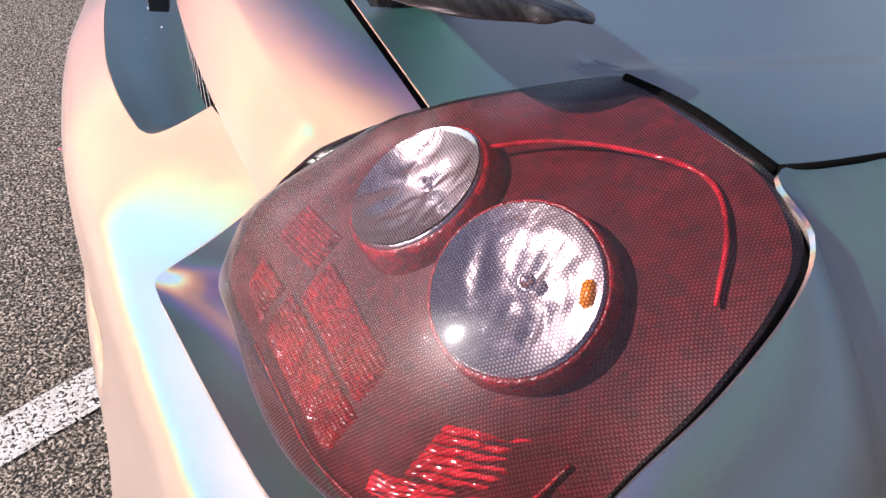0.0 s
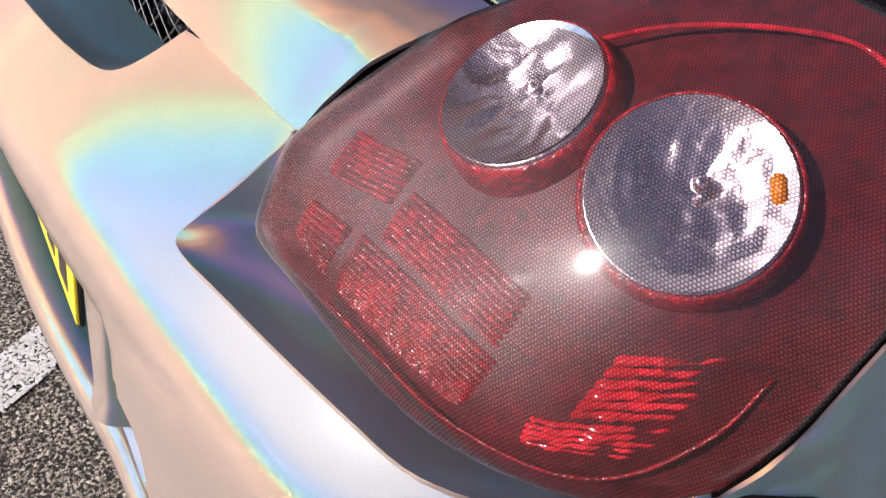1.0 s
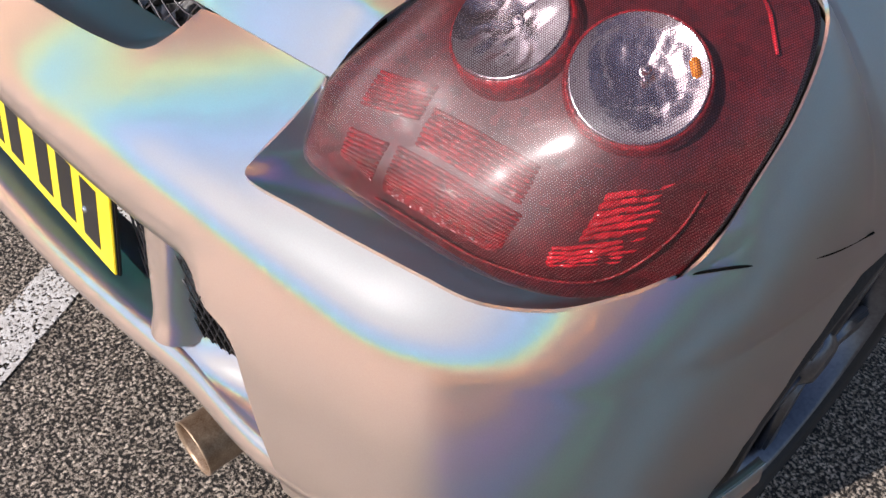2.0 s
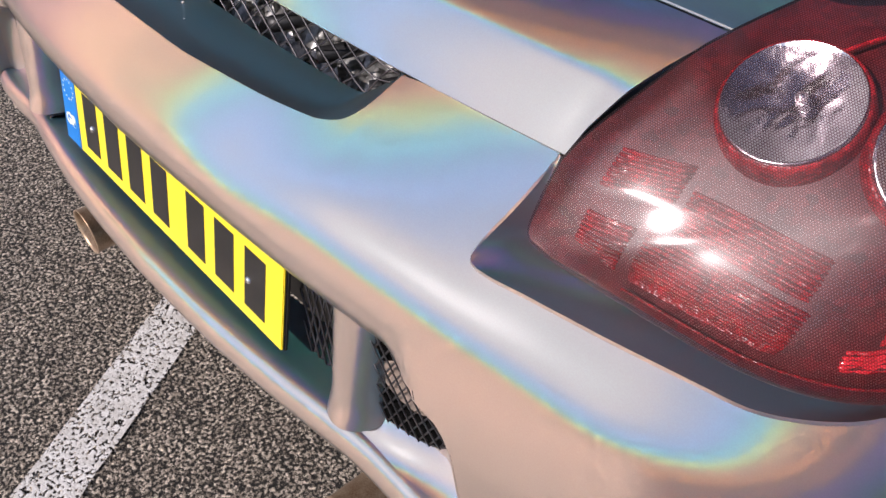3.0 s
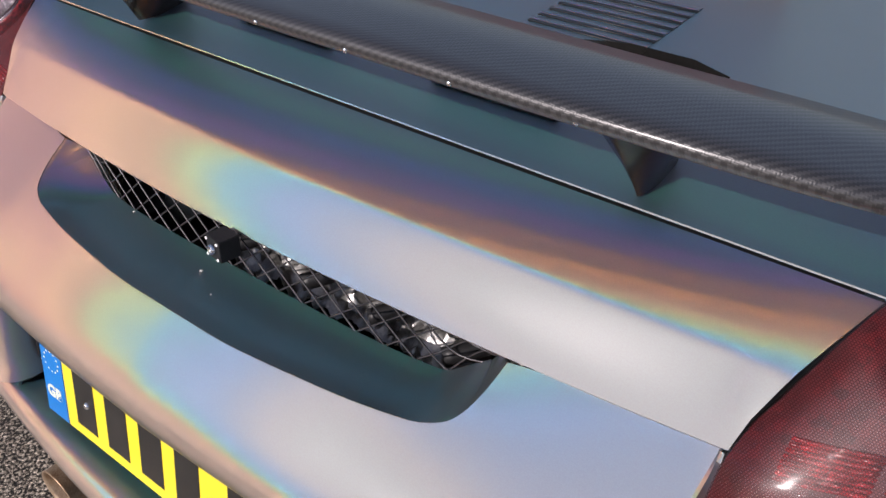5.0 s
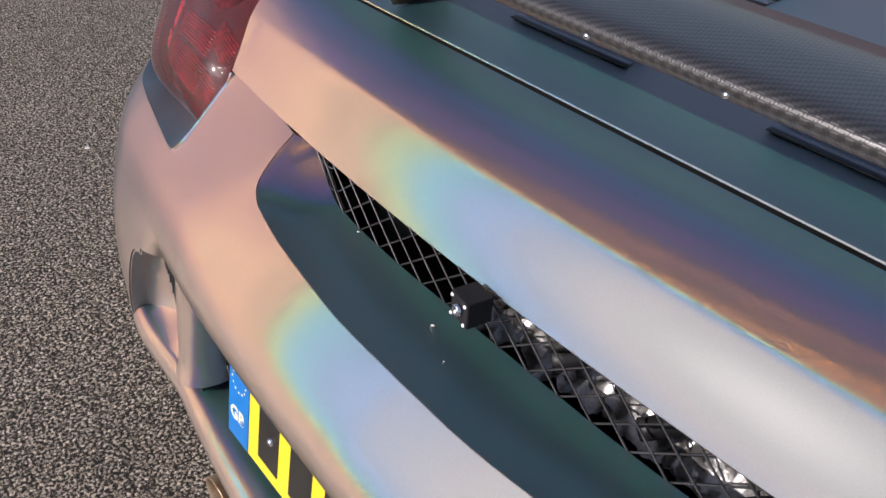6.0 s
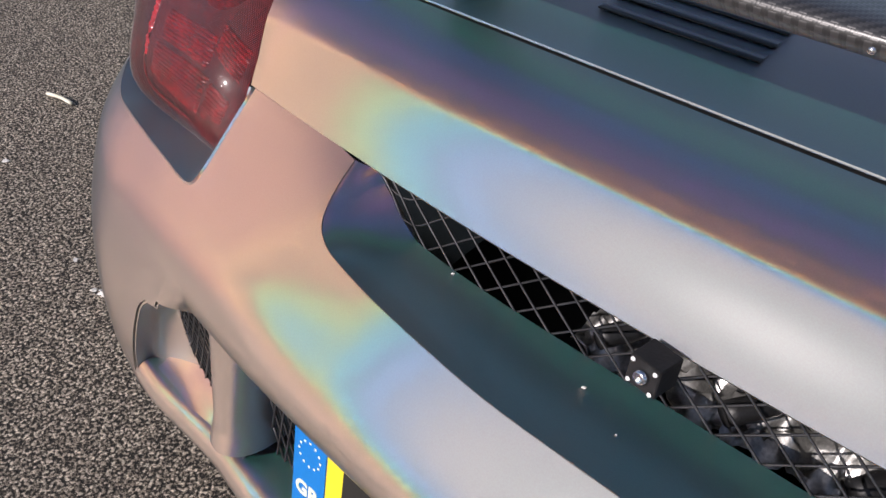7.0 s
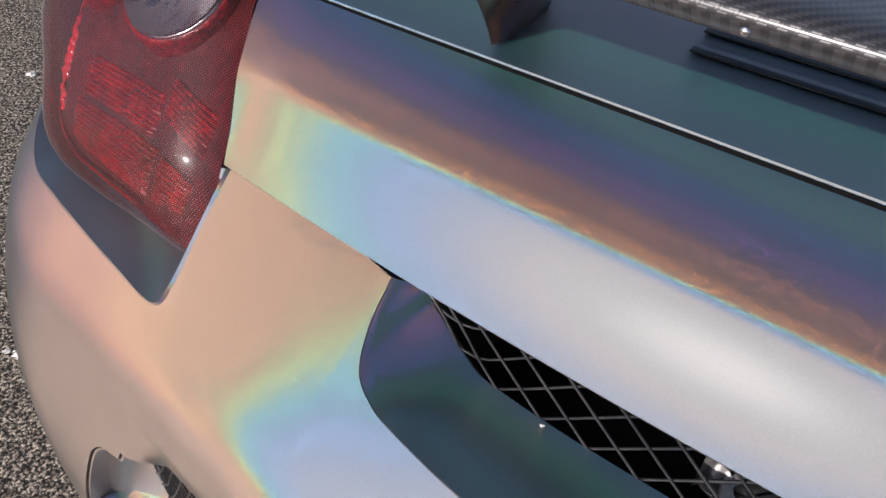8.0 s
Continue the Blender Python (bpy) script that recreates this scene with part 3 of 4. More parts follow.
def bumper():
    per = 6
    e, f = [], []
    for lo, hi in ((0, 8), (7, 11), (10, 22)):
        e += knots([(*p, 0) for p in EDGE[lo:hi]], per)[:-1]
        f += knots([(w, 0, 0) for w in FOOT[lo:hi]], per)[:-1]
    e.append(Vector((*EDGE[-1], 0)))
    f.append(Vector((FOOT[-1], 0, 0)))
    middle, corner, n = [], [], 20
    for p, q in zip(e, f):
        w = max(0.0, q.x)
        foot = plan_at(w)
        c = []
        for k in range(n + 1):
            g = p.lerp(foot, k / n)
            c.append(on_bumper(g.x, g.y))
        c[-1].z = crease_z(w)
        if w < VENT_START:
            middle.append(c + overhang(w, c[-1]))
        else:
            if not corner:
                middle.append(c + overhang(VENT_START, c[-1]))
            corner.append(c + below_crease(w if corner else VENT_START))
    corner += side_columns()
    middle = mirror(middle[:0:-1]) + middle
    bm = bmesh.new()
    for cols in (mirror(corner), middle, corner):
        vs = [[bm.verts.new(q) for q in c] for c in cols]
        for a, b in zip(vs, vs[1:]):
            for k in range(len(a) - 1):
                bm.faces.new((a[k], a[k + 1], b[k + 1], b[k]))
    bmesh.ops.remove_doubles(bm, verts=bm.verts, dist=2e-5)
    return solid(part("rear_bumper", bm, PAINT, car, "iridescent wrapped rear bumper with sharp lip"), 0.003)


bumper()



# engine cover
def deck_z(x, y):
    base = 0.842 + 0.020 * smoothstep(0.25, 0.40, y)
    fold = 0.543 + 0.18 * max(0.0, y - 0.38)
    haunch = (0.006 * smoothstep(0.38, 0.54, abs(x)) + 0.016 * smoothstep(fold - 0.01, fold + 0.040, abs(x))) * smoothstep(0.25, 0.42, y) + 0.008 * smoothstep(0.5, 0.9, y) * smoothstep(0.4, 0.6, abs(x))
    edge = 0.022 * smoothstep(0.64, 0.73, abs(x)) ** 2
    return base + haunch - edge * 0.4


def engine_cover():
    ys = [0.2585 + 0.0055 * k for k in range(25)] + [0.40 + 0.04 * k for k in range(24)]
    limits = [(0.25, 0.523), (0.274, 0.533), (0.322, 0.550), (0.345, 0.564), (0.363, 0.585), (0.372, 0.62), (0.38, 0.675), (0.388, 0.704), (0.46, 0.716), (0.62, 0.729), (1.4, 0.746)]
    rows = []
    for y in ys:
        half = limits[-1][1]
        for (y0, a), (y1, b) in zip(limits, limits[1:]):
            if y0 <= y <= y1:
                half = a + (b - a) * (y - y0) / (y1 - y0)
        row = []
        for i in range(81):
            x = half * (i / 40 - 1)
            row.append(Vector((x, y, deck_z(x, y))))
        rows.append(row)
    lip = rows[0]
    rows.insert(0, [q + Vector((0, -0.0006, -0.0012)) for q in lip])
    rows.insert(0, [q + Vector((0, 0.006, -0.005)) for q in lip])
    cover = solid(part("engine_cover", sheet(rows), PAINT, car, "dark green-blue engine cover"), 0.004)
    # pressed louvres
    for s in (1, -1):
        for k in range(15):
            y = 0.335 + 0.0225 * k
            x0, x1 = 0.070, 0.215
            z = deck_z(0.14, y)
            bm = sheet([[Vector((s * x, y + dy, z + dz)) for x in (x0, x0 + 0.003, x1 - 0.003, x1)] for dy, dz in ((0.011, 0.0003), (0.004, 0.0015), (0.000, 0.0019), (-0.0008, 0.0017), (-0.0024, 0.0006), (-0.0024, 0.0003))])
            solid(part("louvre", bm, PAINT, cover), 0.0012)
            # flat black bar paints the louvre's unlit opening onto the cover
            bm = bmesh.new()
            box(bm, (x1 - x0, 0.0060, 0.001), pose(s * (x0 + x1) / 2, y - 0.0058, z + 0.0007))
            part("slot_dark", bm, BLACK, cover)
    return cover


engine_cover()


# ---- upper intake: ledge, mesh and what lies behind ----
def intake():
    e = edge_points(0, 8, 6)
    e = [Vector((-q.x, q.y, q.z)) for q in e[:0:-1]] + e
    n = len(e)
    rows = [[q + Vector((0, 0.001, -0.0005)) for q in e]]
    inner = []
    for q in e:
        u = q.x / 0.301
        x = q.x * 0.955
        back = 0.119 + 0.020 * abs(u) ** 4
        z = 0.706 + 0.032 * smoothstep(0.80, 1.0, abs(u)) + 0.012 * smoothstep(0.97, 1.0, abs(u))
        inner.append(Vector((x, back, z)))
    for k in range(1, 13):
        s = k / 12
        row = []
        for a, b in zip(e, inner):
            q = a.lerp(b, s)
            q.z -= 0.005 * 4 * s * (1 - s) * (1 - 0.6 * smoothstep(0.22, 0.3, abs(a.x)))
            row.append(q)
        rows.append(row)
    rows.append([q + Vector((0, 0.012, -0.02)) for q in inner])
    solid(part("intake_ledge", sheet(rows), PAINT, car, "dark shaded ledge of the upper intake"), 0.003)
    # expanded mesh: crossing bars
    grille = part("intake_mesh", lattice(-0.287, 0.287, lambda x: (0.120 + 0.020 * (abs(x) / 0.287) ** 4, 0.700 + 0.034 * smoothstep(0.8, 1.0, abs(x) / 0.287)), lambda x: (tail_point(x, 1.0).y + 0.010, tail_point(x, 1.0).z + 0.004), 0.033, 0.0010, 1.15), MESH_WIRE, car, "black diamond wire mesh")
    # black sheet that stands in for the unlit engine bay
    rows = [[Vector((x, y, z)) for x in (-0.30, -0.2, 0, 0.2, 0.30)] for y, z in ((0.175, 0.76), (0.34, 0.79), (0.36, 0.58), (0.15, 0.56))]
    part("cavity_dark", sheet(rows), BLACK, car, "black sheet for the unlit engine bay behind the mesh")
    rows = []
    for k in range(22):
        row = []
        for i in range(120):
            x, y = -0.10 + 0.385 * i / 119, 0.165 + 0.10 * k / 21
            n = Vector((x * 38, y * 55, 1.0))
            lift = 0.016 * noise.noise(n) + 0.008 * noise.noise(n * 2.7) + 0.004 * noise.noise(n * 6.1)
            row.append(Vector((x, y + 0.4 * lift, 0.655 + 0.35 * (y - 0.165) + lift)))
        rows.append(row)
    solid(part("heat_shield", sheet(rows), FOIL, car, "crumpled silver heat shield"), 0.001)
    for x, w in ((-0.06, 0.03), (0.045, 0.035), (0.135, 0.03), (0.225, 0.04)):
        bm = bmesh.new()
        tube(bm, spline([(x - 0.01, 0.155, 0.688), (x + w * 0.4, 0.19, 0.694), (x + w, 0.26, 0.70)], 14), 0.009 + 0.1 * (w - 0.03), 10)
        part("hose", bm, BLACK, car, "black hose behind the mesh")


def lattice(x0, x1, low, high, pitch, radius, lean=1.15):
    """Two crossing families of thin bars between a lower and an upper line."""
    bm = bmesh.new()
    steps = int((x1 - x0) / pitch)
    for sense, lift in ((1, 0.0), (-1, 0.0012)):
        for k in range(-6, steps + 7):
            path = []
            for i in range(9):
                s = i / 8
                yl, zl = low(0)
                h = 0.075
                x = x0 + k * pitch + sense * lean * h * (s - 0.5) * 0.9
                if not x0 <= x <= x1:
                    continue
                (ya, za), (yb, zb) = low(x), high(x)
                path.append(Vector((x, ya + (yb - ya) * s - lift, za + (zb - za) * s)))
            if len(path) >= 2:
                tube(bm, path, radius, 5)
    return bm


intake()


def reversing_camera():
    cam_thing = new("parking_camera")
    cam_thing.parent = car
    cam_thing["label"] = "small black cube parking camera"
    m = pose(0.003, 0.099, 0.756, -4, 0, -8)
    bm = bmesh.new()
    box(bm, (0.023, 0.022, 0.023), m @ pose(0, -0.003, 0), 0.0006)
    part("housing", bm, BLACK, cam_thing, "", False)
    for dx, dz in ((-0.0085, -0.0085), (-0.0085, 0.0085), (0.0085, -0.0085), (0.0085, 0.0085)):
        bm = spun([(0.0001, 0.0012), (0.0012, 0.001), (0.0017, 0.0)], m @ pose(dx, -0.0152, dz, 90), 12)
        part("led", bm, WHITE_DOT, cam_thing)
    bm = spun([(0.0001, 0.0005), (0.0022, 0.001), (0.003, 0.003), (0.0045, 0.003), (0.005, 0.0)], m @ pose(0, -0.0152, 0, 90), 20)
    part("camera_lens", bm, CHROME, cam_thing)


reversing_camera()

# ---- tail lamps ----
Q = ((0, 0, 0.16553), (1, 0, 0.01112), (0, 1, 0.06981), (2, 0, 0.00239), (1, 1, -0.00405), (0, 2, -0.00022), (0, 3, 0.02831), (2, 1, 0.01646), (3, 0, 0.01208), (1, 2, 0.00115), (4, 0, 0.0084), (2, 2, 0.02378), (0, 4, 0.06133))


def dome(x, z):
    """The lamp's convex front: how far ahead it lies at a place of its outline."""
    a, b = (x - 0.635) * 10, (z - 0.775) * 10
    return sum(k * a ** i * b ** j for i, j, k in Q)


def swell(x, z):
    """How the outer lens departs from the lamp's front."""
    a, b = (x - 0.635) * 10, (z - 0.775) * 10
    return 0.0003 * a + 0.0180 * b - 0.0082 * a * a - 0.0153 * a * b + 0.0065 * b * b + 0.0044 * a ** 3 - 0.0600 * a * a * b - (0.012 if a > 0 else 0.0025) * a ** 6


LAMP_LOW = [(0.471, 0.139, 0.754), (0.468, 0.122, 0.722), (0.469, 0.111, 0.692), (0.49, 0.108, 0.685), (0.523, 0.112, 0.682), (0.572, 0.123, 0.675), (0.62, 0.135, 0.670), (0.66, 0.143, 0.668), (0.70, 0.157, 0.667), (0.735, 0.180, 0.669), (0.763, 0.208, 0.678), (0.781, 0.231, 0.696)]
LAMP_OUT = [(0.790, 0.254, 0.735), (0.791, 0.280, 0.772), (0.786, 0.318, 0.810), (0.770, 0.358, 0.846), (0.750, 0.378, 0.864), (0.709, 0.385, 0.879), (0.66, 0.375, 0.886), (0.605, 0.368, 0.886)]
LAMP_TOP = [(0.578, 0.360, 0.880), (0.552, 0.322, 0.866), (0.533, 0.274, 0.853), (0.522, 0.250, 0.843), (0.512, 0.227, 0.832), (0.491, 0.184, 0.797), (0.478, 0.160, 0.774)]


def lamp_outline(n=120):
    loop = LAMP_LOW + LAMP_OUT + LAMP_TOP
    return spline(loop + [loop[0]], n + 1)[:-1]


def lamp_rows(inset, shrink, rings=14):
    loop = lamp_outline()
    cx, cz = 0.635, 0.775
    rows = []
    for k in range(rings + 1):
        r = 1 - k / rings
        row = []
        for q in loop:
            x, z = cx + (q.x - cx) * r * shrink, cz + (q.z - cz) * r * shrink
            miss = q.y - dome(q.x, q.z)
            row.append(Vector((x, dome(x, z) + miss * r ** 3, z)))
        rows.append(row)
    if inset:
        d = Vector((-0.25, 0.68, -0.62)) * inset
        rows = [[q + d * (1 - 0.88 * (1 - k / rings) ** 10) for q in row] for k, row in enumerate(rows)]
    return rows


def lamp_place(x, z, lift):
    """A frame on the lamp's front at a place of it, raised along its normal (which is the local z axis)."""
    n = Vector((dome(x + 0.001, z) - dome(x - 0.001, z), -0.002, dome(x, z + 0.001) - dome(x, z - 0.001))).normalized()
    m = n.to_track_quat("Z", "Y").to_matrix().to_4x4()
    return Matrix.Translation(Vector((x, dome(x, z), z)) + n * lift) @ m


def recess(sign):
    outer = edge_points(10, 22, 5)
    inner = spline([(0.470, 0.141, 0.755)] + LAMP_LOW[1:], len(outer))
    inner = [q + Vector((-0.001, 0.002, -0.001)) for q in inner]
    rows = []
    for k in range(11):
        s = k / 10
        row = []
        for a, b in zip(outer, inner):
            q = a.lerp(b, s)
            q.z -= 0.0008 * 4 * s * (1 - s)
            row.append(Vector((sign * q.x, q.y, q.z)))
        rows.append(row)
    rows.append([q + Vector((0, 0.012, -0.008)) for q in rows[-1]])
    solid(part("lamp_recess", sheet(rows), PAINT, car, "dark moulded ledge below a tail lamp"), 0.003)


def side_flip(bm):
    bmesh.ops.transform(bm, matrix=Matrix.Diagonal((-1, 1, 1, 1)), verts=bm.verts)
    return bm


def tail_lamp(sign):
    lamp = new("tail_lamp")
    lamp.parent = car
    lamp["label"] = "smoked red tail lamp under perforated film"

    def put(name, bm, mat, label="", smooth=True):
        return part(name, side_flip(bm) if sign < 0 else bm, mat, lamp, label, smooth)

    rows = lamp_rows(0, 1.0)
    for k, row in enumerate(rows):
        r = 1 - k / (len(rows) - 1)
        rows[k] = [q + Vector((0.0, -0.0075 + swell(q.x, q.z), 0.004)) * (1 - r * r) for q in row]
    lens = put("lens", sheet(rows, closed=True), LENS, "clear lens with smoked dotted film")
    lens.visible_shadow = False
    # red inner lens and dark tub
    put("inner_lens", sheet(lamp_rows(0.024, 0.99), closed=True), RED, "deep red inner lens")
    loop = lamp_outline()
    cx, cz = 0.635, 0.775
    rim = [[q + Vector((cx - q.x, 0, cz - q.z)) * a + Vector((-0.25, 0.68, -0.62)) * b for q in loop] for a, b in ((-0.002, 0.001), (-0.002, 0.02), (0.03, 0.03))]
    put("gasket", sheet(rim, closed=True), BLACK, "black rubber gasket")
    # round lamps: red ring, chrome rim, faceted reflector, bulb
    for x, y, z, r, amber in ((0.593, 0.2222, 0.8299, 0.0465, False), (0.698, 0.2450, 0.8252, 0.0485, True)):
        m = lamp_place(x, z, 0)
        m.translation = Vector((x, y + 0.003, z - 0.002))
        put("red_ring", spun([(r + 0.001, -0.004), (r + 0.002, -0.0005), (r + 0.0035, -0.0005), (r + 0.005, -0.004), (r + 0.006, -0.012), (r + 0.008, -0.026)], m, 48), RED_MID, "dull red ring")
        rows = []
        for k in range(13):
            s = k / 12
            row = []
            for i in range(48):
                a = 2 * math.pi * i / 48
                rr = r * (1 - s)
                flute = 0.0026 * noise.noise((rr * math.cos(a) * 130, rr * math.sin(a) * 60, x * 50)) * min(1, 4 * s) * min(1, 6 * (1 - s))
                row.append(m @ Vector((rr * math.cos(a), rr * math.sin(a), 0.003 - 0.011 * (1 - (1 - s) ** 2) + flute)))
            rows.append(row)
        put("reflector", sheet(rows, closed=True), REFLECTOR, "fluted silver reflector")
        put("chrome_rim", spun([(r - 0.003, -0.002), (r - 0.002, 0.001), (r + 0.001, 0.0015), (r + 0.002, -0.002)], m, 48), REFLECTOR)
        bm = bmesh.new()
        bmesh.ops.create_uvsphere(bm, u_segments=20, v_segments=12, radius=1.0, matrix=m @ pose(0.004, 0.006, 0.0) @ Matrix.Diagonal((0.005, 0.005, 0.005, 1)))
        put("bulb", bm, CHROME)
        if amber:
            bm = bmesh.new()
            box(bm, (0.008, 0.015, 0.004), m @ pose(0.037, 0.016, 0.0, 0, 0, 25), 0.0015)
            put("amber_filter", bm, AMBER)
    # ribbed reflector blocks, low in the lamp
    for x0, x1, z0, z1, ribs, lean, mat in ((0.500, 0.563, 0.756, 0.782, 8, 0.12, RED_MID), (0.556, 0.682, 0.690, 0.744, 15, -0.04, RED_MID), (0.568, 0.676, 0.748, 0.776, 8, -0.04, RED_MID), (0.505, 0.550, 0.695, 0.740, 11, 0.05, RED_MID), (0.716, 0.770, 0.694, 0.722, 5, 0.22, RED_BRIGHT), (0.731, 0.780, 0.728, 0.766, 6, 0.22, RED_BRIGHT)):
        for k in range(ribs):
            z = z0 + (z1 - z0) * (k + 0.5) / ribs
            half = 0.48 * (z1 - z0) / ribs
            rows = []
            for dz, lift in ((-half, -0.0215), (-half * 0.4, -0.0185), (half * 0.4, -0.0185), (half, -0.0215)):
                row = []
                for i in range(25):
                    x = x0 + (x1 - x0) * i / 24
                    row.append(lamp_place(x, z + dz + lean * (x - x0), lift + (0.0040 if mat is RED_BRIGHT else 0.0014) * noise.noise((x * 160, z * 90, dz * 300)) - (0.005 if i in (0, 24) else 0)).translation)
                rows.append(row)
            put("reflector_rib", sheet(rows), mat, "bright blocky red reflector" if mat is RED_BRIGHT else "")
    # fine bright line along the foot of the lamp
    pts = spline([lamp_place(x, z, -0.010).translation for x, z in ((0.56, 0.690), (0.62, 0.684), (0.67, 0.682), (0.725, 0.684), (0.758, 0.697), (0.777, 0.733), (0.779, 0.765))], 40)
    bm = bmesh.new()
    tube(bm, pts, [0.0012 + 0.0006 * noise.noise((k * 0.7, 3.0, 0)) for k in range(40)], 6)
    put("edge_strip", bm, RED_MID, "thin red light-catching edge")
    # curved light strip round the outer edge
    pts = spline([lamp_place(x, z, -0.007).translation for x, z in ((0.592, 0.855), (0.62, 0.869), (0.66, 0.877), (0.695, 0.877), (0.729, 0.866), (0.760, 0.843))], 40)
    bm = bmesh.new()
    tube(bm, pts, [0.0016 + 0.0005 * noise.noise((k * 0.4, 7.0, 0)) for k in range(40)], 8)
    put("light_strip", bm, RED_BRIGHT, "thin red curved strip")


for s in (1, -1):
    recess(s)
    tail_lamp(s)


def seams(sign):
    """Black bars in place of shaded gaps between lamp, engine cover, quarter and bumper."""
    for path, r in (([(0.590, 0.364, 0.8835), (0.625, 0.3705, 0.8865), (0.66, 0.3775, 0.8862), (0.709, 0.389, 0.8800)], 0.0030),
                    ([(0.709, 0.389, 0.8803), (0.719, 0.44, 0.8845), (0.733, 0.60, 0.8965), (0.75, 0.90, 0.9135)], 0.0026),
                    ([(0.7865, 0.230, 0.7035), (0.8065, 0.2550, 0.7095), (0.8250, 0.2950, 0.7035), (0.8425, 0.3520, 0.6885), (0.8510, 0.4300, 0.6720)], 0.0012)):
        bm = bmesh.new()
        tube(bm, [Vector((sign * q.x, q.y, q.z)) for q in spline(path, 24)], r, 8)
        part("seam_bar", bm, UNLIT_GAP, car, "narrow black bar along a panel joint for its shaded gap")


for s in (1, -1):
    seams(s)


# ---- rear wing ----
def wing_edge(u):
    """Trailing edge, tip and height of the blade at u from -1 to 1."""
    return WING[max(0, min(200, round(abs(u) * 200)))]


WING = spline([(0, 0.133, 0.970), (0.15, 0.134, 0.970), (0.30, 0.138, 0.968), (0.415, 0.146, 0.965), (0.485, 0.159, 0.960), (0.535, 0.179, 0.953), (0.568, 0.205, 0.946), (0.590, 0.240, 0.940), (0.602, 0.285, 0.936)], 201)


def wing():
    holder = new("rear_wing")
    holder.parent = car
    holder["label"] = "carbon-fibre rear wing blade on two feet"
    section = [(0.0, 0.003), (0.003, 0.0075), (0.010, 0.0098), (0.03, 0.0088), (0.07, 0.0085), (0.12, 0.003), (0.165, -0.006), (0.17, -0.011), (0.165, -0.016), (0.12, -0.010), (0.07, -0.007), (0.03, -0.009), (0.016, -0.0105), (0.008, -0.007), (0.002, -0.001)]
    rows = []
    n = 161
    for i in range(n):
        u = i / (n - 1) * 2 - 1
        q = wing_edge(u)
        x = math.copysign(q.x, u)
        chord = max(0.004, (0.272 + 0.052 * (abs(q.x) / 0.594) ** 6 - q.y) / 0.17)
        rows.append([Vector((x, q.y + dy * chord, q.z + dz * (0.45 + 0.55 * min(1.0, chord)) * (0.35 + 0.65 * smoothstep(0.0, 0.12, chord)))) for dy, dz in section])
    # rounded ends
    for end, sign in ((rows[0], -1), (rows[-1], 1)):
        mid = sum(end, Vector()) / len(end)
        cap = [[mid + (q - mid) * k + Vector((sign * dx, 0.25 * dx, 0)) for q in end] for k, dx in ((0.90, 0.004), (0.70, 0.0075), (0.40, 0.0095), (0.0, 0.010))]
        if sign > 0:
            rows += cap
        else:
            rows = cap[::-1] + rows
    bm = sheet(rows, closed=True)
    part("blade", bm, CARBON, holder, "woven carbon-fibre blade")
    for s in (1, -1):
        rows = []
        for k in range(9):
            t = k / 8
            z = 0.956 + (0.846 - 0.956) * t
            back, front = 0.205 + 0.062 * t, 0.300 + 0.040 * t
            cx = s * (0.316 + 0.012 * t)
            half = 0.060 * (1 - t) ** 1.2 + 0.006
            rows.append([Vector((cx + half * a, back + (front - back) * b, z)) for a, b in ((0, 0.0), (0.6, 0.12), (1, 0.4), (0.9, 0.85), (0.4, 1), (-0.4, 1), (-0.9, 0.85), (-1, 0.4), (-0.6, 0.12))])
        foot = part("wing_foot", sheet(rows, closed=True), GLOSS_BLACK, holder, "tapered glossy black wing foot")
        part("foot_bolt", spun([(0.0001, 0.003), (0.005, 0.003), (0.0062, 0.0)], pose(s * 0.312, 0.262, 0.888, 90, 0, -20 * s), 16), BLACK, foot)
    for x in (-0.33, -0.235, -0.14, -0.046, 0.048, 0.142, 0.235, 0.33):
        q = wing_edge(x / 0.60)
        part("blade_bolt", spun([(0.0001, 0.0014), (0.0015, 0.0012), (0.0021, 0.0)], pose(x, q.y + 0.0012, q.z - 0.001, 90), 14), CHROME, holder, "small bright bolt")


wing()


# ---- red perforated cover beyond the louvres ----
def rear_screen():
    rows = [[Vector((x, y, deck_z(x, y) + 0.006 + h)) for x in (-0.28, -0.2, -0.1, 0, 0.1, 0.2, 0.28)] for y, h in ((0.765, 0.0), (0.77, 0.012), (0.83, 0.03), (0.95, 0.06), (1.15, 0.10))]
    solid(part("rear_screen", sheet(rows), RED, car, "red perforated engine screen"), 0.004)


rear_screen()


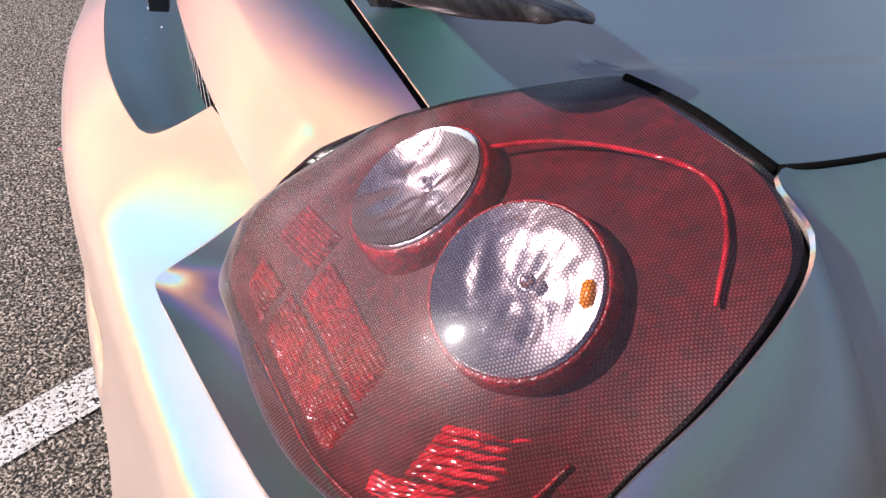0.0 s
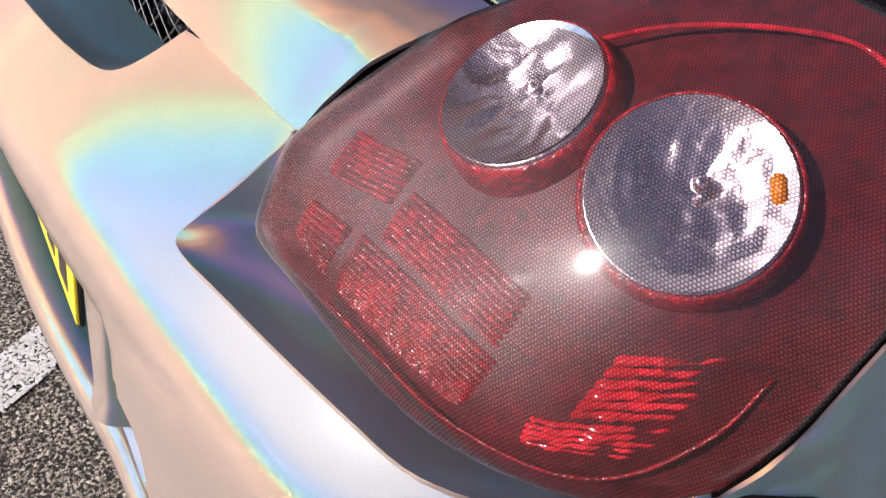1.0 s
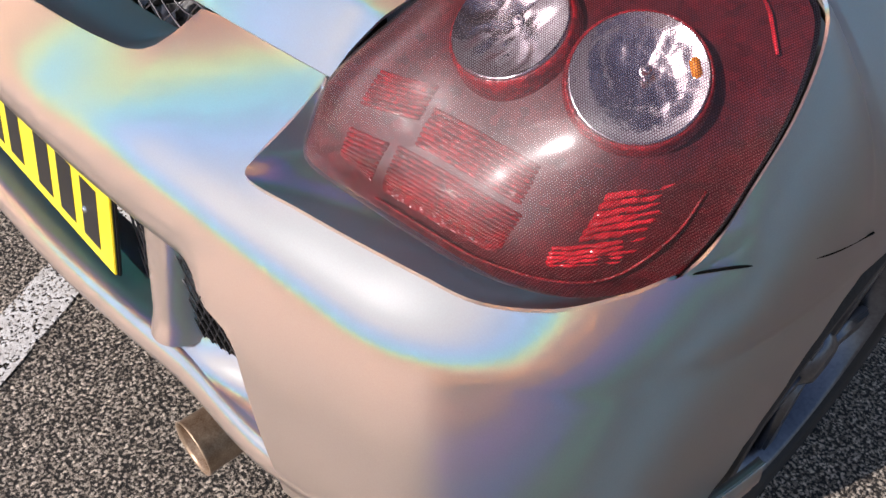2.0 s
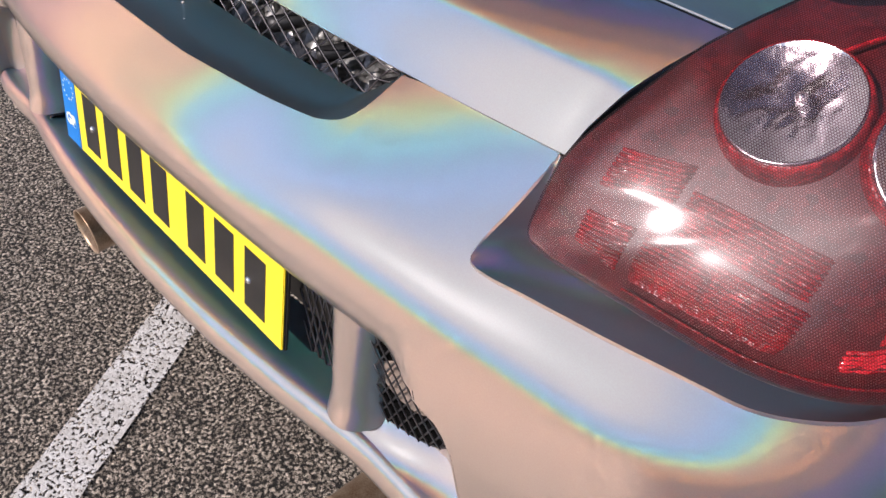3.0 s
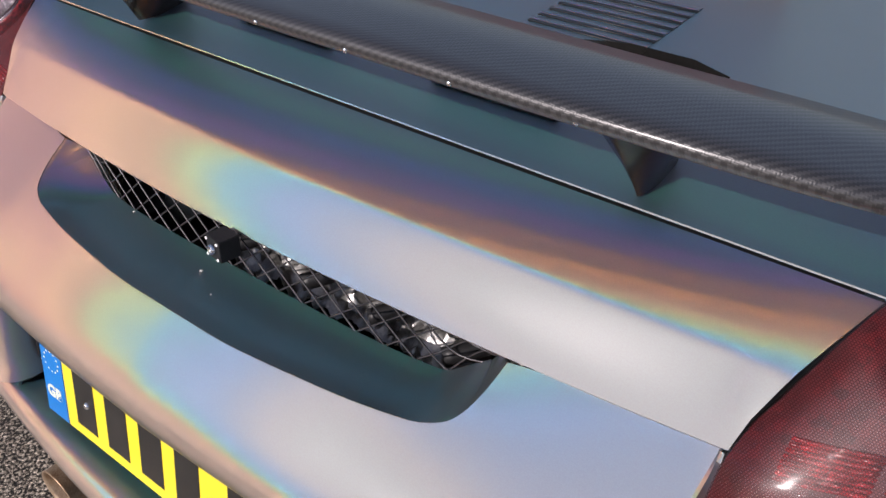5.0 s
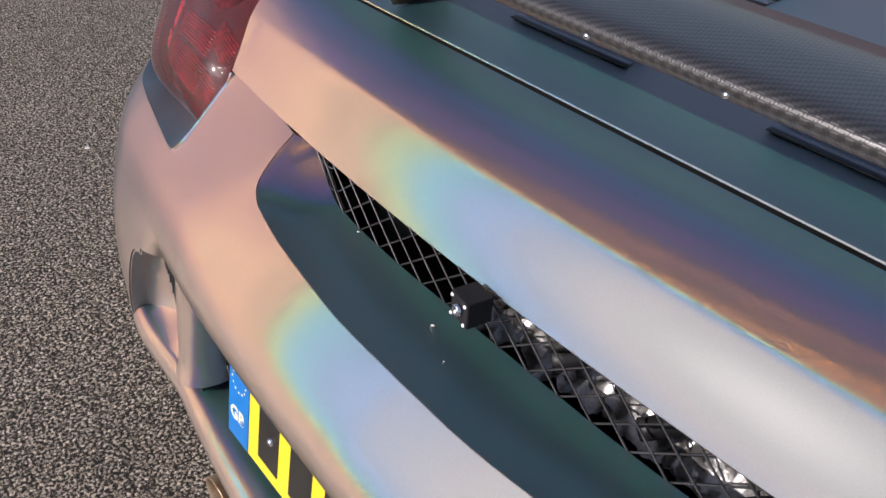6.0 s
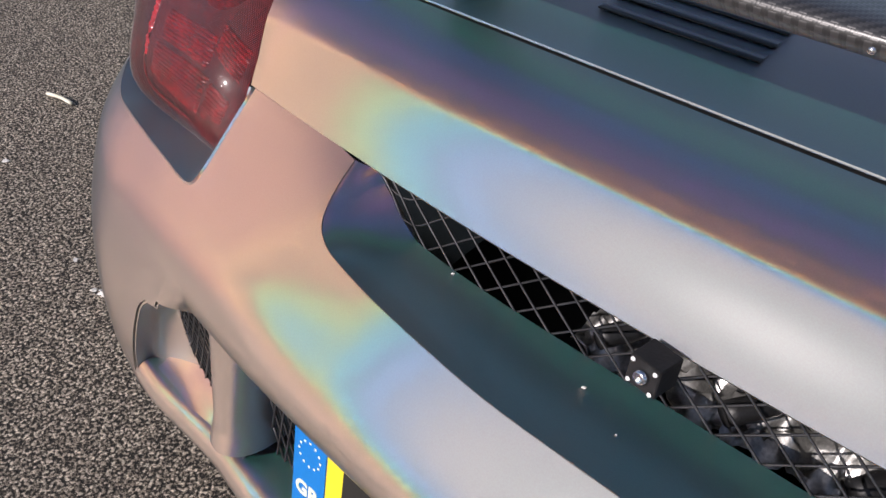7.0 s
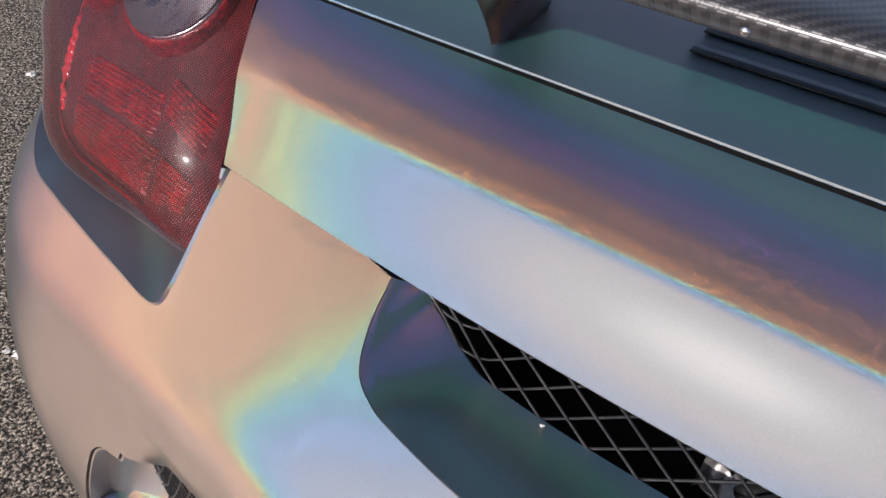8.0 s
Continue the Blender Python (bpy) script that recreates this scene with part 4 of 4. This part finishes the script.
# ---- number plate ----
def number_plate():
    plate = new("number_plate")
    plate.parent = car
    plate["label"] = "yellow rear number plate with blue band"
    m = pose(0, -0.004, 0.5145, 80)

    def slab(name, x0, x1, y0, y1, z, thick, mat, label="", r=0.0):
        bm = bmesh.new()
        box(bm, (x1 - x0, y1 - y0, thick), m @ pose((x0 + x1) / 2, (y0 + y1) / 2, z), r)
        return part(name, bm, mat, plate, label, False)

    slab("backing", -0.262, 0.262, -0.0575, 0.0575, -0.004, 0.005, PLATE_BLACK, "black plate holder", 0.0015)
    slab("face", -0.26, 0.26, -0.0555, 0.0555, 0.0, 0.003, YELLOW, "reflective yellow face", 0.001)
    slab("country_band", -0.2595, -0.216, -0.0545, 0.0545, 0.0008, 0.003, BLUE, "blue country band", 0.0008)
    # the registration stands as plain bars
    pitch = 0.0605
    for k in range(7):
        x = -0.176 + pitch * k + (0.022 if k > 3 else 0)
        slab("character_bar", x - 0.0195, x + 0.0195, -0.0395, 0.0395, 0.0012, 0.0016, PLATE_BLACK)
    for x, letter in ((-0.2455, "G"), (-0.2305, "B")):
        text = bpy.data.curves.new("country_letter", "FONT")
        text.body = letter
        text.size = 0.0225
        text.align_x = "CENTER"
        text.extrude = 0.0008
        text.offset = 0.0008
        holder = new("country_letter", text)
        flat = bpy.data.meshes.new_from_object(holder)
        bpy.data.objects.remove(holder)
        bm = bmesh.new()
        bm.from_mesh(flat)
        bmesh.ops.transform(bm, matrix=m @ pose(x, -0.027, 0.0022), verts=bm.verts)
        bpy.data.meshes.remove(flat)
        part("country_letter", bm, PALE, plate, "", False)
    for k in range(12):
        a = 2 * math.pi * k / 12
        slab("star_dot", -0.238 + 0.014 * math.cos(a) - 0.0012, -0.238 + 0.014 * math.cos(a) + 0.0012, 0.026 + 0.014 * math.sin(a) - 0.0012, 0.026 + 0.014 * math.sin(a) + 0.0012, 0.0018, 0.0014, PALE)
    for x in (-0.172, 0.197):
        part("screw", spun([(0.0001, 0.003), (0.002, 0.003), (0.0038, 0.0018), (0.0045, 0.0)], m @ pose(x, -0.002, 0.002), 16), CHROME, plate, "small cross-head screw")


number_plate()


# ---- lower vents, vanes and rim ----
def lower_rear():
    # rim that runs under plate and vents and round both corners
    section = [(0.10, 0.437), (0.06, 0.439), (0.032, 0.4425), (0.018, 0.4445), (0.011, 0.4435), (0.006, 0.440), (0.002, 0.434), (-0.001, 0.425), (-0.002, 0.415), (0.002, 0.404), (0.012, 0.394), (0.03, 0.388), (0.08, 0.384)]
    rows = []
    for i in range(161):
        w = (i / 80 - 1) * 1.06
        q = plan_at(w)
        out = Vector((q.x * 0.8, -0.5, 0)).normalized()
        shrink = 1 - 0.85 * smoothstep(0.56, 0.66, abs(w))
        lift = -0.012 * smoothstep(0.3, 0.55, abs(w))
        rows.append([q + out * (0.021 + 0.024 * smoothstep(0.36, 0.53, abs(w)) - 0.006 * (1 - shrink) - d * (shrink if d > 0.01 else 1)) + Vector((0, 0, z + lift)) for d, z in section])
    solid(part("lower_rim", sheet(rows), PAINT, car, "rounded iridescent rim along the bumper's foot"), 0.003)
    for s in (1, -1):
        # vane: a rounded pillar whose foot flares into the ledge
        rows = []
        for k in range(19):
            t = k / 18
            z = 0.626 - 0.172 * t
            flare = smoothstep(0.78, 1.0, t)
            half, cx = 0.036 - 0.003 * t + 0.003 * flare, 0.362 + 0.004 * t
            row = []
            for i in range(21):
                a = math.pi * (1 - i / 20)
                x = cx + half * math.cos(a)
                y = plan_y(cx) + 0.052 - (0.042 + 0.026 * t + 0.005 * flare * flare) * math.sin(a) ** 0.6
                row.append(Vector((s * x, y, z)))
            rows.append(row)
        solid(part("vent_vane", sheet(rows), PAINT, car, "upright body-colour vane beside the plate"), 0.003)
        # meshes either side of the vane
        bm = lattice(0.255, 0.335, lambda x: (0.020, 0.432), lambda x: (0.026, 0.62), 0.0125, 0.0013, 0.75)
        part("vent_mesh", bm if s > 0 else side_flip(bm), MESH_WIRE, car)
        # mesh window let into the wall of the pocket
        loop = spline([(0.385, 0.592, 0), (0.440, 0.588, 0), (0.468, 0.568, 0), (0.482, 0.535, 0), (0.483, 0.505, 0), (0.470, 0.480, 0), (0.440, 0.466, 0), (0.385, 0.464, 0)], 40)
        rows = [[Vector((s * (0.385 + (q.x - 0.385) * f), plan_y(q.x) + 0.014 + dy, 0.527 + (q.y - 0.527) * g)) for q in loop] for f, g, dy in ((1.035, 1.03, 0.004), (1.03, 1.025, -0.0015), (1.0, 1.0, -0.0015), (0.99, 0.99, 0.003))]
        solid(part("window_frame", sheet(rows), BLACK, car, "thin black frame of a mesh window"), 0.001)
        # near-black sheet ahead of the pocket wall stands in for an unlit opening
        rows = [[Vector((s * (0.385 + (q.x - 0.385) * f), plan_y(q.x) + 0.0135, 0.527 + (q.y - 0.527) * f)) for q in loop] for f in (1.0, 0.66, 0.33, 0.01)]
        solid(part("window_dark", sheet(rows), UNLIT_GAP, car, "near-black sheet on the pocket wall for a window's shade"), 0.001)

        def span(x):
            """Lower and upper end of the window at x."""
            inside = [q.y for q in loop if q.x >= x - 0.003]
            return min(inside), max(inside)

        bm = lattice(0.387, 0.481, lambda x: (plan_y(x) + 0.0115, span(x)[0]), lambda x: (plan_y(x) + 0.0115, span(x)[1]), 0.0125, 0.0010, 0.95)
        part("vent_mesh", bm if s > 0 else side_flip(bm), MESH_WIRE, car)
        # sloping ledge at the foot of vane and window, down to the rim
        rows = []
        for i in range(25):
            x = 0.345 + (0.527 - 0.345) * i / 24
            fall, grow = smoothstep(0.40, 0.50, x), smoothstep(0.340, 0.375, x)
            b = Vector((x, plan_y(x) - 0.003 - 0.024 * smoothstep(0.36, 0.53, x), 0.4445 - 0.012 * smoothstep(0.3, 0.55, x)))
            a = b.lerp(Vector((x, plan_y(x) + 0.020, 0.476 - 0.024 * fall)), grow)
            row = [a + Vector((0, 0.02, -0.004)), a + Vector((0, 0.004, 0.001))] + [a.lerp(b, u) - Vector((0, 0, 0.006 * 4 * u * (1 - u))) for u in (0, 0.12, 0.25, 0.4, 0.55, 0.7, 0.85, 1.0)]
            rows.append([Vector((s * q.x, q.y, q.z)) for q in row])
        solid(part("vent_ledge", sheet(rows), PAINT, car, "pale sloping ledge below the vent"), 0.003)
        # pocket: the wall of the opening, and the panel behind that holds the window
        rows = []
        for z in levels(VENT_START)[LIP - 1:]:
            q = flank_point(vent_side(z), z)
            deep = plan_y(q.x) + 0.012 - q.y
            wall = [Vector((q.x - dx, q.y + dy * deep, z)) for dx, dy in ((0.0024, 0.03), (0.0030, 0.14), (0.0042, 0.28), (0.0056, 0.38), (0.0064, 0.41), (0.0074, 0.43))]
            back = wall[-1]
            rim_x = min(0.487, back.x - 0.006)
            wall += [Vector((x, back.y + (plan_y(x) + 0.0155 - back.y) * u ** 0.8, z)) for u, x in ((u, back.x + (rim_x - back.x) * u) for u in (0.15, 0.35, 0.6, 0.8, 1.0))]
            wall += [Vector((x, plan_y(x) + 0.020, z)) for x in (0.47, 0.44, 0.41, 0.372)]
            rows.append([Vector((s * p.x, p.y, p.z)) for p in wall])
        rows.insert(0, [p + Vector((0, 0.004, 0.006)) for p in rows[0]])
        solid(part("vent_pocket", sheet(rows), PAINT, car, "body-colour pocket round a mesh window"), 0.002)
    # black board in place of the shade behind the vents
    bm = bmesh.new()
    box(bm, (1.10, 0.01, 0.23), pose(0, 0.085, 0.495))
    part("vent_dark", bm, BLACK, car, "black board added behind the vents for their shade")
    # added black board that blocks the view through the underbody
    bm = bmesh.new()
    box(bm, (1.50, 1.6, 0.012), pose(0, 0.90, 0.372))
    part("underside_board", bm, BLACK, car, "black board added to block the view under the car")


lower_rear()


def exhaust(sign):
    pipe = new("exhaust")
    pipe.parent = car
    pipe["label"] = "heat-stained steel exhaust tail pipe"
    m = pose(sign * 0.355 - 0.010, -0.015, 0.210, -90)
    part("pipe", spun([(0.036, 0.30), (0.0395, 0.28), (0.0395, 0.004), (0.041, 0.001), (0.0405, -0.001), (0.038, 0.0), (0.0365, 0.004), (0.036, 0.06), (0.035, 0.25)], m, 40), STEEL, pipe)
    # black plug that closes the bore partway in
    part("bore_plug", spun([(0.0355, 0.07), (0.030, 0.09), (0.001, 0.10)], m, 24), BLACK, pipe, "black plug inside the pipe")


for s in (1, -1):
    exhaust(s)


def wheel(sign):
    holder = new("wheel")
    holder.parent = car
    holder["label"] = "dark alloy wheel with low-profile tyre"
    m = pose(sign * 0.755, WHEEL_Y, WHEEL_Z, 0, 90 * sign, 0)
    part("tyre", spun([(0.225, -0.12), (0.285, -0.12), (0.305, -0.10), (0.31, -0.06), (0.31, 0.06), (0.305, 0.085), (0.285, 0.10), (0.228, 0.095), (0.222, 0.08)], m, 72), RUBBER, holder)
    rim = part("rim", spun([(0.222, 0.09), (0.215, 0.085), (0.205, 0.05), (0.20, -0.08), (0.222, -0.11)], m, 64), ALLOY, holder)
    for k in range(5):
        bm = bmesh.new()
        box(bm, (0.17, 0.035, 0.02), m @ pose(0, 0, 0, 0, 0, 72 * k) @ pose(0.12, 0, 0.065), 0.005)
        part("spoke", bm, ALLOY, rim)
    part("hub", spun([(0.0001, 0.085), (0.03, 0.085), (0.045, 0.07), (0.05, 0.03)], m, 32), ALLOY, rim)
    rows = []
    for k in range(25):
        a = math.pi * (-0.08 + 1.16 * k / 24)
        rows.append([Vector((sign * x, WHEEL_Y + r * math.cos(a), WHEEL_Z + r * math.sin(a))) for x, r in ((0.852, 0.362), (0.84, 0.350), (0.80, 0.348), (0.60, 0.35))])
    solid(part("wheel_liner", sheet(rows), LINER, car, "dusty wheel-arch liner"), 0.003)


for s in (1, -1):
    wheel(s)


# ---- dust and dried drops on the paint ----
def specks():
    for x, y, z, size in ((0.455, 0.228, 0.8312, 0.0011), (-0.041, 0.094, 0.7062, 0.0018), (-0.185, 0.119, 0.7062, 0.0013), (-0.120, 0.210, 0.8312, 0.0009), (0.022, 0.218, 0.8342, 0.0009), (-0.297, 0.190, 0.8192, 0.0010), (-0.002, 0.074, 0.7082, 0.0008)):
        bm = bmesh.new()
        bmesh.ops.create_icosphere(bm, subdivisions=2, radius=size, matrix=pose(x, y, z) @ Matrix.Diagonal((1, 0.8, 0.35, 1)))
        for v in bm.verts:
            v.co += Vector((1, 1, 0.2)) * size * 0.5 * noise.noise(v.co * 700)
        part("dried_drop", bm, PAPER, car, "pale dried drop on the paint")


specks()

# ---- litter on the asphalt ----
def stalk(path, radius):
    bm = bmesh.new()
    tube(bm, path, radius, 6)
    tagged(part("dry_stalk", bm, STRAW), "short dry pale stalk lying on the asphalt", "stalk")


stalk(spline([(-2.052, 0.497, 0.008), (-2.00, 0.509, 0.012), (-1.953, 0.517, 0.008)], 8), [0.005, 0.0055, 0.005, 0.005, 0.005, 0.005, 0.006, 0.006])


def hair_clip(x, y, turn):
    """A long pink loop of flat plastic."""
    bm = bmesh.new()
    path = [Vector((0.022 * math.copysign(abs(math.cos(a)) ** 0.5, math.cos(a)), 0.0045 * math.sin(a), 0.0)) for a in [2 * math.pi * k / 40 for k in range(41)]]
    m = pose(x, y, 0.008, 0, 4, turn)
    tube(bm, [m @ q for q in path], 0.0014, 6, False)
    tagged(part("hair_clip", bm, PINK), "small pink plastic loop clip lying on the asphalt", "clip")


hair_clip(-1.095, -0.192, 70)


def litter(x, y, size, seed):
    bm = bmesh.new()
    bmesh.ops.create_icosphere(bm, subdivisions=3, radius=size, matrix=pose(x, y, size * 0.35) @ Matrix.Diagonal((1.1, 0.7, 0.3, 1)))
    for v in bm.verts:
        v.co += Vector((1.0, 0.8, 0.5)) * size * 0.9 * noise.noise(v.co * (1.6 / size) + Vector((seed, 0, 0)))
    tagged(part("litter_scrap", bm, PAPER), "small crumpled pale scrap on the asphalt", "litter", "scraps on the asphalt")


litter(-1.19, 0.188, 0.013, 1)
litter(-1.215, 0.180, 0.006, 2)
litter(-1.33, 0.20, 0.007, 5)
litter(-2.00, 0.76, 0.012, 7)
litter(-1.81, 0.267, 0.008, 9)
litter(-1.62, 0.03, 0.005, 11)
litter(-1.45, 0.33, 0.005, 13)
